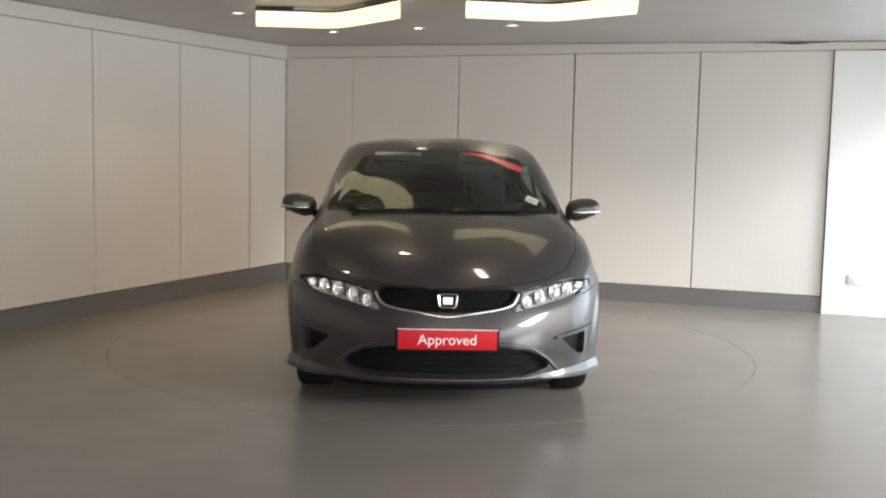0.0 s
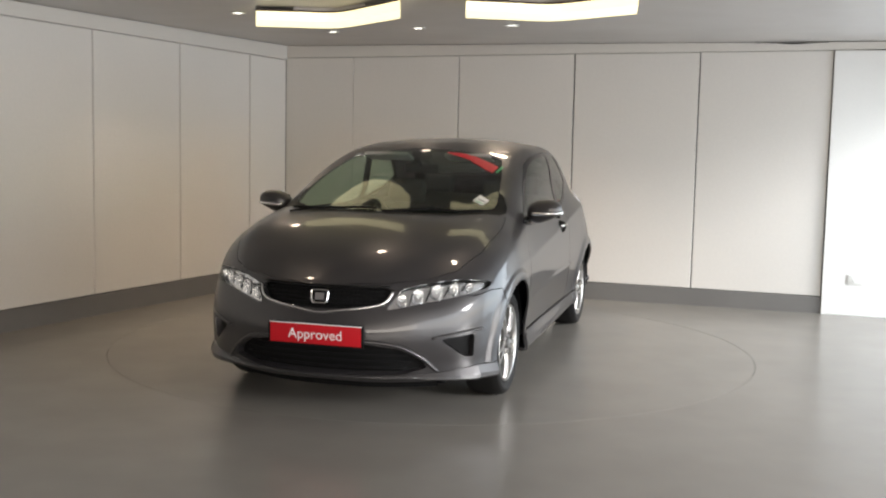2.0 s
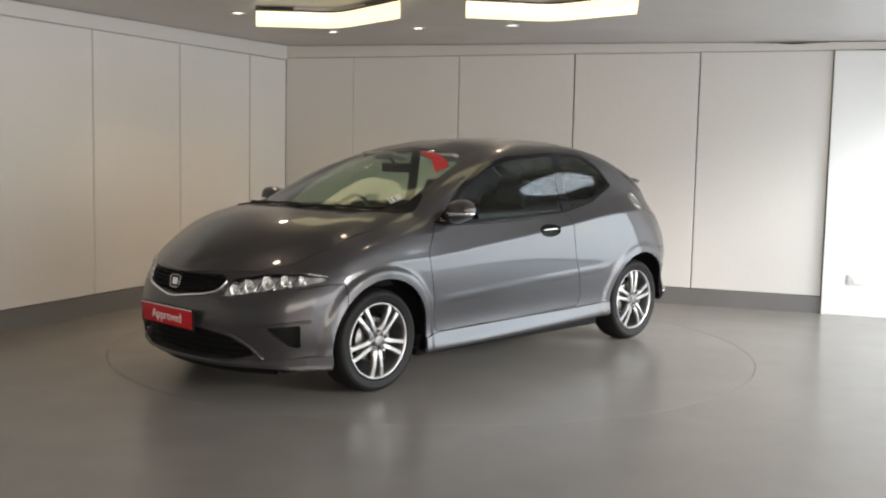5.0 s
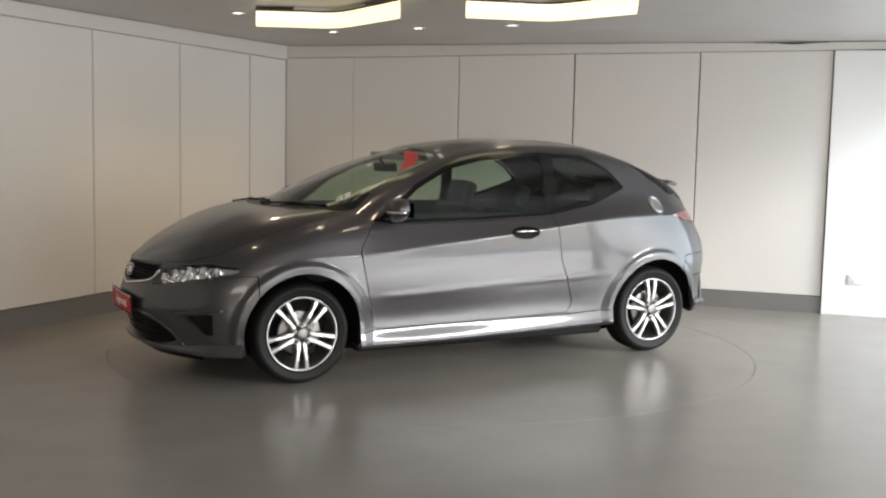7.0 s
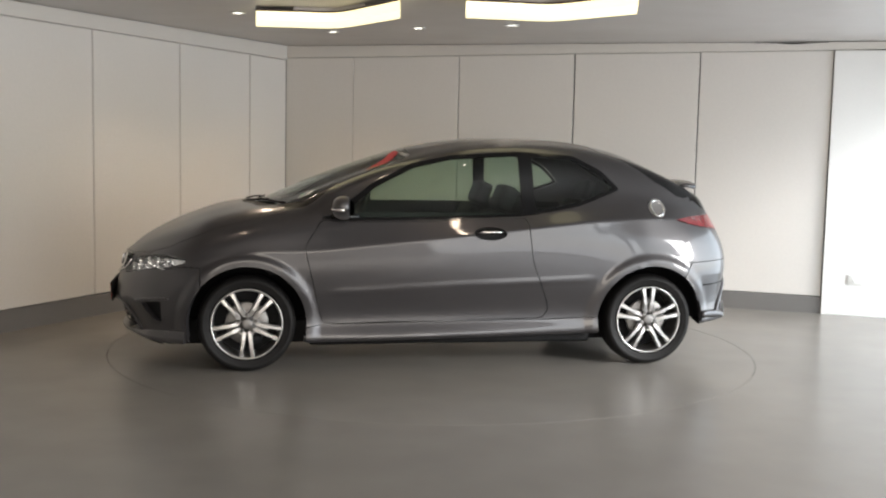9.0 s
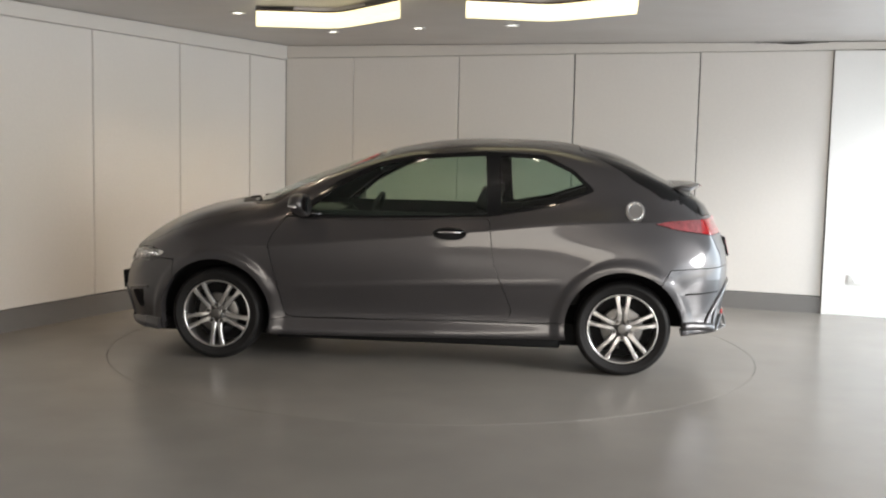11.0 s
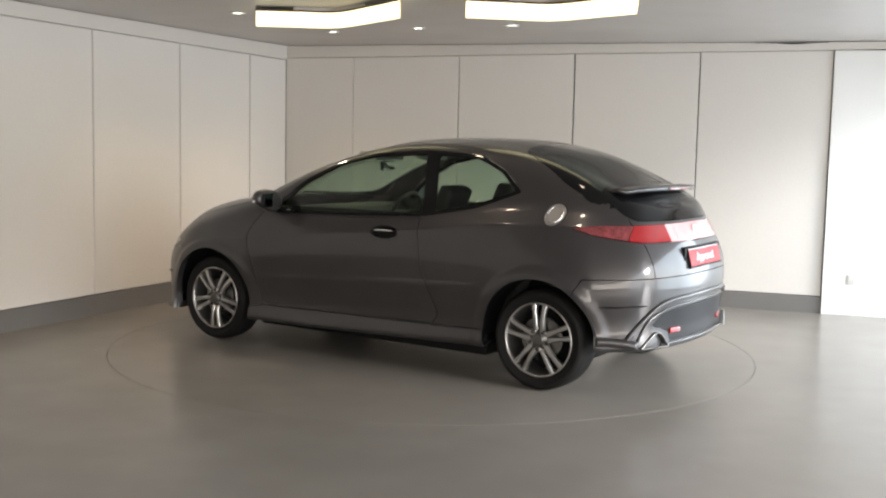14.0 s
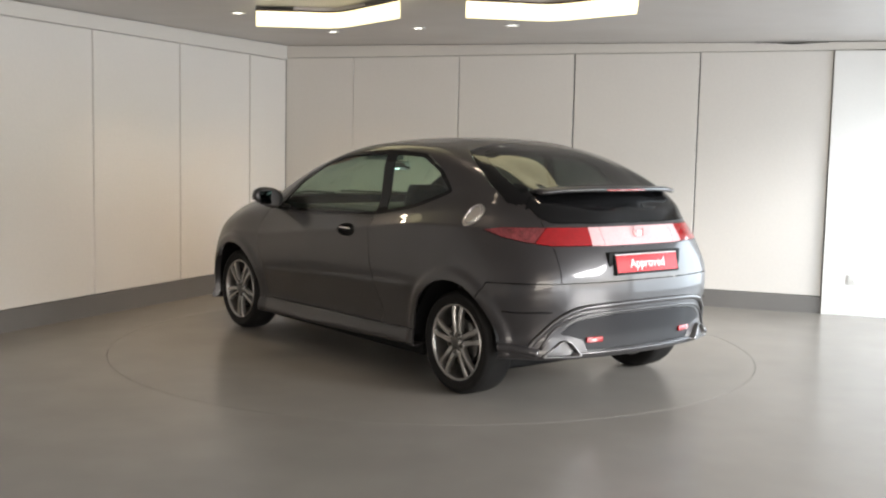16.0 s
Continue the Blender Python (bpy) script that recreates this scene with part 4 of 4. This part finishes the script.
for s in (1, -1):
    p, nn = on_end(.375, .392, False, 0.003)
    bm = bevelled_box(-.010, .006, -.055, .055, -.016, .016, .006)
    bmesh.ops.transform(bm, matrix=Matrix.Translation((p.x, p.y * s, p.z)) @ pose(0, 0, 0, 0, 0, -10 * s), verts=list(bm.verts))
    part("rear_reflector", bm, RED_LENS, car, "small red reflector")
    # lip that runs from the wheel arch to the exhaust, and a slit above it
    lip = [on_side(x, .345, 0.002)[0] for x in (-1.69, -1.75)] + [on_end(y, z, False, 0.002)[0] for y, z in ((.74, .338), (.70, .325))]
    bm = tube([(q.x, q.y * s, q.z) for q in smooth_path(lip, 5)], 0.027, 10)
    part("corner_lip", bm, PAINT, rear_bumper)
    slit = [on_side(x, .545, 0.0005)[0] for x in (-1.70, -1.78)] + [on_end(y, .552, False, 0.0005)[0] for y in (.70, .64)]
    bm = tube([(q.x, q.y * s, q.z) for q in smooth_path(slit, 5)], 0.0045, 8)
    part("bumper_slit", bm, BLACK_PLASTIC, rear_bumper)
    # exhaust trim: its mouth looks back and a little outwards
    p, nn = on_end(.575, .352, False, 0.0)
    m = Matrix.Translation((p.x + .016, p.y * s, p.z)) @ pose(0, 0, 0, 0, 0, -22 * s)
    tri = rounded([(-.125, -.046), (.125, -.046), (.045, .046), (-.005, .046)], .022, 4)

    def mouth(k, dx):
        return [m @ Vector((dx, -a * k * s, b * k)) for a, b in tri]
    bm = bmesh.new()
    loops = [[bm.verts.new(q) for q in mouth(k, dx)] for k, dx in ((1.0, .06), (1.0, -.030), (.95, -.036), (.84, -.030), (.80, .05))]
    for a, b in zip(loops, loops[1:]):
        for i in range(len(tri)):
            bm.faces.new((a[i], a[(i + 1) % len(tri)], b[(i + 1) % len(tri)], b[i]))
    bmesh.ops.recalc_face_normals(bm, faces=list(bm.faces))
    pipe = part("exhaust_tip", bm, STEEL_BRIGHT, car, "triangular chrome exhaust trim")
    # flat near-black sheet closes the mouth, painting the shade of its hollow
    bm = bmesh.new()
    bm.faces.new([bm.verts.new(q) for q in mouth(.9, -.004)])
    part("exhaust_shade_sheet", bm, PIT, pipe, "near-black sheet that paints the shade inside the exhaust", smooth=False)

# roof spoiler over the rear glass
bm = bmesh.new()
secs = []
for k in range(-16, 17):
    y = k / 16 * 0.555
    e = (abs(k) / 16) ** 4
    x0, x1, z0, z1 = -1.625 + 0.02 * e, -1.845 + 0.11 * (abs(k) / 16) ** 2.2, 1.212 - 0.012 * e, 1.214 - 0.02 * e
    secs.append([bm.verts.new((x, y, z)) for x, z in ((x0, z0), ((x0 + x1) / 2, z0 + .014), (x1 + .02, z1 + .012), (x1, z1 + .002), (x1 + .012, z1 - .016), ((x0 + x1) / 2, z0 - .012), (x0, z0 - .014))])
for a, b in zip(secs, secs[1:]):
    for i in range(7):
        bm.faces.new((a[i], a[(i + 1) % 7], b[(i + 1) % 7], b[i]))
bm.faces.new(secs[0])
bm.faces.new(secs[-1][::-1])
bmesh.ops.recalc_face_normals(bm, faces=list(bm.faces))
spoiler = part("spoiler", bm, PAINT, car, "slim painted spoiler bar across the rear glass")
bm = bevelled_box(-1.846, -1.838, -.16, .16, 1.203, 1.213, .003)
part("brake_light", bm, RED_LENS, spoiler, "slim red high brake light")


# ---- handles, mirrors, wipers ----
for s in (1, -1):
    p, nn = on_side(-.215, .893, .006)
    bm = tube([(p.x + .085, (p.y - .004) * s, p.z - .004), (p.x + .05, (p.y + .008) * s, p.z), (p.x - .03, (p.y + .012) * s, p.z + .002), (p.x - .075, (p.y + .006) * s, p.z)], [.004, .0075, .008, .005], 10)
    part("door_handle", bm, CHROME, doors[s], "bright chrome door handle")
    bm = ellipsoid((0, 0, 0), .070, .112, .074, 28, 16, .85)
    for v in bm.verts:
        if v.co.x < -.035:
            v.co.x = -.035 + (v.co.x + .035) * .2
        u = max(0.0, (v.co.y + .03) / .14)
        if v.co.z < 0:
            v.co.z *= 1 - .5 * u
        v.co.z += v.co.y * .08
    bmesh.ops.transform(bm, matrix=pose(.735, .915 * s, 1.045, 0, 0, -8 * s) @ Matrix.Diagonal((1, s, 1, 1)), verts=list(bm.verts))
    if s < 0:
        bmesh.ops.reverse_faces(bm, faces=list(bm.faces))
    mirror = part("door_mirror", bm, PAINT, car, "painted door mirror with a chrome strip")
    path = [(.735 + .072 * math.cos(radians(a)), (.915 + .112 * math.sin(radians(a))) * s, 1.033 + .006 * math.sin(radians(a))) for a in range(-40, 95, 9)]
    part("mirror_strip", tube(path, .011, 8), CHROME, mirror, "bright chrome strip")
    bm = bevelled_box(-.002, .002, -.092, .092, -.046, .046, .002)
    bmesh.ops.transform(bm, matrix=pose(.693, .915 * s, 1.048, 0, 0, 10 * s), verts=list(bm.verts))
    # glass colour cut to near black, painting in a dark reflection
    part("mirror_glass", bm, mat("darkened_mirror", (.03, .032, .034), .08, metal=1.0, grain=0) if s > 0 else bpy.data.materials["darkened_mirror"], mirror)
    part("mirror_arm", tube([(.72, .785 * s, .978), (.725, .82 * s, .985), (.73, .865 * s, 1.0)], [.032, .026, .024], 10, .55), BLACK_GLOSS, mirror)
    part("mirror_base", tube([(.80, .792 * s, .985), (.73, .798 * s, .988), (.62, .796 * s, .985)], [.012, .026, .012], 10), BLACK_GLOSS, mirror)
for y0, y1 in ((-.58, -.02), (.02, .60)):
    a, b = on_top(1.285 - .25 * y0 * y0, y0, .012)[0], on_top(1.24 - .40 * y1 * y1, y1, .012)[0]
    path = [on_top(a.x + (b.x - a.x) * k / 10 - .02, a.y + (b.y - a.y) * k / 10, .010)[0] for k in range(11)]
    blade = part("wiper", tube(path, .008, 6), BLACK_PLASTIC, car, "black windscreen wiper")
    part("wiper_arm", tube([on_top(1.315, (y0 + y1) / 2 - .25, .008)[0], on_top(1.26, (y0 + y1) / 2 - .12, .016)[0], path[5] + Vector((0, 0, .006))], .006, 6), BLACK_PLASTIC, blade)


# ---- badges, plates and stickers ----
def letters(text, size, m, material, parent, name):
    cu = bpy.data.curves.new(name, "FONT")
    cu.body, cu.size, cu.align_x, cu.align_y, cu.extrude = text, size, "CENTER", "CENTER", 0.0008
    tmp = new(name, cu)
    bpy.context.view_layer.update()
    me = bpy.data.meshes.new_from_object(tmp.evaluated_get(bpy.context.evaluated_depsgraph_get()))
    bpy.data.objects.remove(tmp)
    me.materials.clear()
    me.materials.append(material)
    me.transform(m)
    ob = new(name, me)
    ob.parent = parent
    return ob


def plate(m, w, h, label):
    """A flat plate in the plane y = 0 of m that faces along -y."""
    bm = bevelled_box(-w / 2, w / 2, -.004, .006, -h / 2, h / 2, .003)
    bmesh.ops.transform(bm, matrix=m, verts=list(bm.verts))
    p = part("number_plate", bm, BLACK_PLASTIC, car, label)
    bm = bevelled_box(-w / 2 + .012, w / 2 - .012, -.0065, -.0035, -h / 2 + .012, h / 2 - .009, .001)
    bmesh.ops.transform(bm, matrix=m, verts=list(bm.verts))
    part("plate_face", bm, RED_PLATE, p, "red plastic face")
    bm = bevelled_box(-w / 2 + .008, w / 2 - .008, -.0068, -.004, h / 2 - .008, h / 2 - .003, .0008)
    bmesh.ops.transform(bm, matrix=m, verts=list(bm.verts))
    part("plate_edge", bm, LETTER, p, "white upper edge")
    letters("Approved", h * .61, m @ pose(0, -.0075, .0, 90), LETTER, p, "lettering")
    return p


plate(pose(2.188, 0, .445, 0, 0, 90) @ pose(0, 0, 0, 4), .535, .124, "red dealer plate in a black frame")
plate(pose(-2.016, 0, .803, 0, 0, -90) @ pose(0, 0, 0, -14), .53, .118, "red dealer plate in a black frame")
part("plate_recess", bevelled_box(-2.004, -1.96, -.30, .30, .742, .872, .006), BLACK_PLASTIC, car, "dark recess round the rear plate")


def badge(p, m, material):
    """A rounded emblem: a ring with a plain plate inside."""
    bm = bmesh.new()
    out = rounded([(-.045, -.038), (.045, -.038), (.055, .038), (-.055, .038)], .02, 5)
    rows = [[bm.verts.new((x * k, y, z * k)) for x, z in out] for k, y in ((1, .004), (1, -.006), (.93, -.009), (.82, -.006), (.80, .004))]
    for a, b in zip(rows, rows[1:]):
        for i in range(len(out)):
            bm.faces.new((a[i], a[(i + 1) % len(out)], b[(i + 1) % len(out)], b[i]))
    box(bm, -.026, .026, -.006, .004, -.018, .020)
    bmesh.ops.recalc_face_normals(bm, faces=list(bm.faces))
    bmesh.ops.transform(bm, matrix=m, verts=list(bm.verts))
    return part("emblem", bm, material, p, "bright emblem", smooth=False)


p, nn = on_end(0, .638, True, 0.004)
badge(car, Matrix.Translation(p) @ pose(0, 0, 0, -12, 0, 90) , CHROME)
p, nn = on_end(0, .962, False, 0.012)
badge(car, Matrix.Translation(p) @ pose(0, 0, 0, -10, 0, -90) @ Matrix.Scale(0.8, 4), PINK_LENS)


def patch(outline, material, name, parent, out, label=""):
    """A thin sheet that lies on the glass; outline in plan, a grid between two edges."""
    bm = bmesh.new()
    rows = []
    for a, b in outline:
        rows.append([bm.verts.new(on_top(a[0] + (b[0] - a[0]) * k / 6, a[1] + (b[1] - a[1]) * k / 6, out)[0]) for k in range(7)])
    for q, w in zip(rows, rows[1:]):
        for k in range(6):
            bm.faces.new((q[k], q[k + 1], w[k + 1], w[k]))
    bmesh.ops.recalc_face_normals(bm, faces=list(bm.faces))
    return part(name, bm, material, parent, label)


ribbon = patch([((.335, .16 + .0), (.31, .155)), ((.37, .24), (.305, .26)), ((.41, .34), (.33, .36)), ((.50, .455), (.385, .465)), ((.56, .53), (.45, .545))], RED_STICKER, "windscreen_ribbon", car, .004, "red sticker across the windscreen corner")
permit = patch([((1.00, .580), (.925, .606)), ((.965, .510), (.885, .536))], PAPER, "windscreen_permit", car, .004, "white paper permit on the windscreen")
patch([((.545, .548), (.43, .558)), ((.555, .566), (.445, .578))], GREEN_PRINT, "green_tab", ribbon, .005, "green edge of the sticker")
patch([((.965, .588), (.952, .593)), ((.942, .533), (.928, .538))], PRINT, "printed_bar", permit, .0055)
patch([((.988, .575), (.980, .579)), ((.962, .522), (.954, .525))], GREEN_PRINT, "printed_bar", permit, .0055)

# ---- cabin ----
bm = bmesh.new()
prof = [(1.22, .93), (1.02, .975), (.80, .985), (.70, .955), (.66, .88), (.72, .75), (.82, .62), (1.20, .60)]
for s0, s1 in ((-.70, .70),):
    a, b = [bm.verts.new((x, s0, z)) for x, z in prof], [bm.verts.new((x, s1, z)) for x, z in prof]
    for i in range(len(prof)):
        j = (i + 1) % len(prof)
        bm.faces.new((a[i], a[j], b[j], b[i]))
    bm.faces.new(a[::-1])
    bm.faces.new(b)
bmesh.ops.recalc_face_normals(bm, faces=list(bm.faces))
bmesh.ops.bevel(bm, geom=[e for e in bm.edges if e.calc_length() > 1.0], offset=.02, segments=2, affect="EDGES")
part("dashboard", bm, CABIN, car, "dark moulded dashboard")
bm = bmesh.new()
pts = [(.185 * math.cos(radians(a)), .185 * math.sin(radians(a))) for a in range(0, 361, 12)]
bm2 = tube([(0, y, z) for y, z in pts], .014, 10)
bmesh.ops.transform(bm2, matrix=pose(.50, -.37, .905, 0, -22, 0), verts=list(bm2.verts))
bm.free()
wheel_ob = part("steering_wheel", bm2, CABIN, car, "black steering wheel")
bm = bevelled_box(-.02, .03, -.17, .17, -.03, .03, .012)
bmesh.ops.transform(bm, matrix=pose(.50, -.37, .905, 0, -22, 0), verts=list(bm.verts))
part("steering_boss", bm, CABIN, wheel_ob)


def seat(y, x):
    def cushion(a, b, c, d, e, f, m, r):
        bm = bevelled_box(a, b, c, d, e, f, r, 4)
        bmesh.ops.transform(bm, matrix=m, verts=list(bm.verts))
        return bm
    base = part("front_seat", cushion(-.25, .27, -.25, .25, -.09, .09, pose(x, y, .46, 0, -8), .05), FABRIC, car, "black fabric front seat")
    part("seat_back", cushion(-.09, .09, -.25, .25, 0, .58, pose(x - .22, y, .46, 0, -24), .07), FABRIC, base)
    part("headrest", cushion(-.055, .055, -.14, .14, .60, .77, pose(x - .22, y, .46, 0, -22), .045), FABRIC, base)


seat(.37, .06)
seat(-.37, .06)
bench = part("rear_bench", bevelled_box(-1.05, -.62, -.62, .62, .42, .60, .05, 3), FABRIC, car, "black fabric rear bench")
bm = bevelled_box(-.07, .07, -.60, .60, 0, .56, .05, 3)
bmesh.ops.transform(bm, matrix=pose(-1.0, 0, .52, 0, -22), verts=list(bm.verts))
part("bench_back", bm, FABRIC, bench)
for y in (-.36, .36):
    bm = bevelled_box(-.04, .04, -.12, .12, 0, .15, .035, 3)
    bmesh.ops.transform(bm, matrix=pose(-1.215, y, 1.055, 0, -18), verts=list(bm.verts))
    part("headrest", bm, FABRIC, bench)
part("parcel_shelf", bevelled_box(-1.72, -1.20, -.54, .54, .985, 1.0, .006), CABIN, car)
part("boot_floor", bevelled_box(-1.70, -1.05, -.54, .54, .52, .56, .01), CABIN, car)
for s in (1, -1):
    y0, y1 = (.735, .755) if s > 0 else (-.755, -.735)
    part("inner_door", bevelled_box(-.60, .90, y0, y1, .30, 1.012, .008), CABIN, car, "dark inner door lining")
    part("side_trim", bevelled_box(-1.15, -.606, y0, y1, .72, 1.012, .008), CABIN, car, "dark lining beside the rear bench")
bm = bmesh.new()
rows = []
for k in range(15):
    x = .17 - 1.27 * k / 14
    rows.append([bm.verts.new(on_top(x, .48 * j / 8, -.03)[0]) for j in range(-8, 9)])
for a, b in zip(rows, rows[1:]):
    for j in range(16):
        bm.faces.new((a[j], a[j + 1], b[j + 1], b[j]))
part("headlining", bm, LINING, car, "pale grey headlining")
bm = bevelled_box(-.012, .012, -.115, .115, -.032, .032, .01, 3)
bmesh.ops.transform(bm, matrix=pose(.40, 0, 1.285, 0, 10, 15), verts=list(bm.verts))
rv = part("rear_view_mirror", bm, BLACK_PLASTIC, car, "black rear-view mirror")
bm = bevelled_box(-.003, .003, -.108, .108, -.028, .028, .002)
bmesh.ops.transform(bm, matrix=pose(.388, -.004, 1.284, 0, 10, 15), verts=list(bm.verts))
part("mirror_glass", bm, mat("rear_view_silver", (.8, .82, .82), .04, metal=1.0, grain=0), rv, "bright mirror glass")
part("mirror_stem", tube([(.41, 0, 1.30), (.44, 0, 1.335), (.46, 0, 1.348)], .010, 8), BLACK_PLASTIC, rv)
for s in (1, -1):
    bm = bevelled_box(-.012, .012, -.16, .16, -.075, .075, .008, 2)
    bmesh.ops.transform(bm, matrix=pose(.24, .29 * s, 1.362, 0, 75), verts=list(bm.verts))
    part("sun_visor", bm, LINING, car)
shell.free()


# ---- what moves: the turntable carries the car round ----
TURN = ((0.0, -1.37), (0.5, 3.03), (1.0, 7.56), (1.5, 12.14), (2.0, 16.80), (2.5, 21.36), (3.0, 25.95), (3.5, 30.48), (4.0, 35.03),
        (6.5, 57.60), (7.0, 62.03), (7.5, 66.40), (8.0, 70.82), (8.5, 75.22), (9.0, 79.62), (11.5, 101.35), (12.0, 105.78), (12.5, 110.25),
        (13.0, 114.70), (13.5, 119.15), (14.0, 123.62), (14.5, 128.12), (15.0, 132.75), (15.5, 137.42), (16.0, 142.15))
CAR_ON_TABLE = pose(0.0106, 0.0246, 0)


def motions():
    walk(turntable, [(t, pose(0, 0, FLOOR_Z, 0, 0, -90 - a)) for t, a in TURN])
    walk(car, [(t, pose(0, 0, 0, 0, 0, -90 - a) @ CAR_ON_TABLE) for t, a in TURN])


motions()
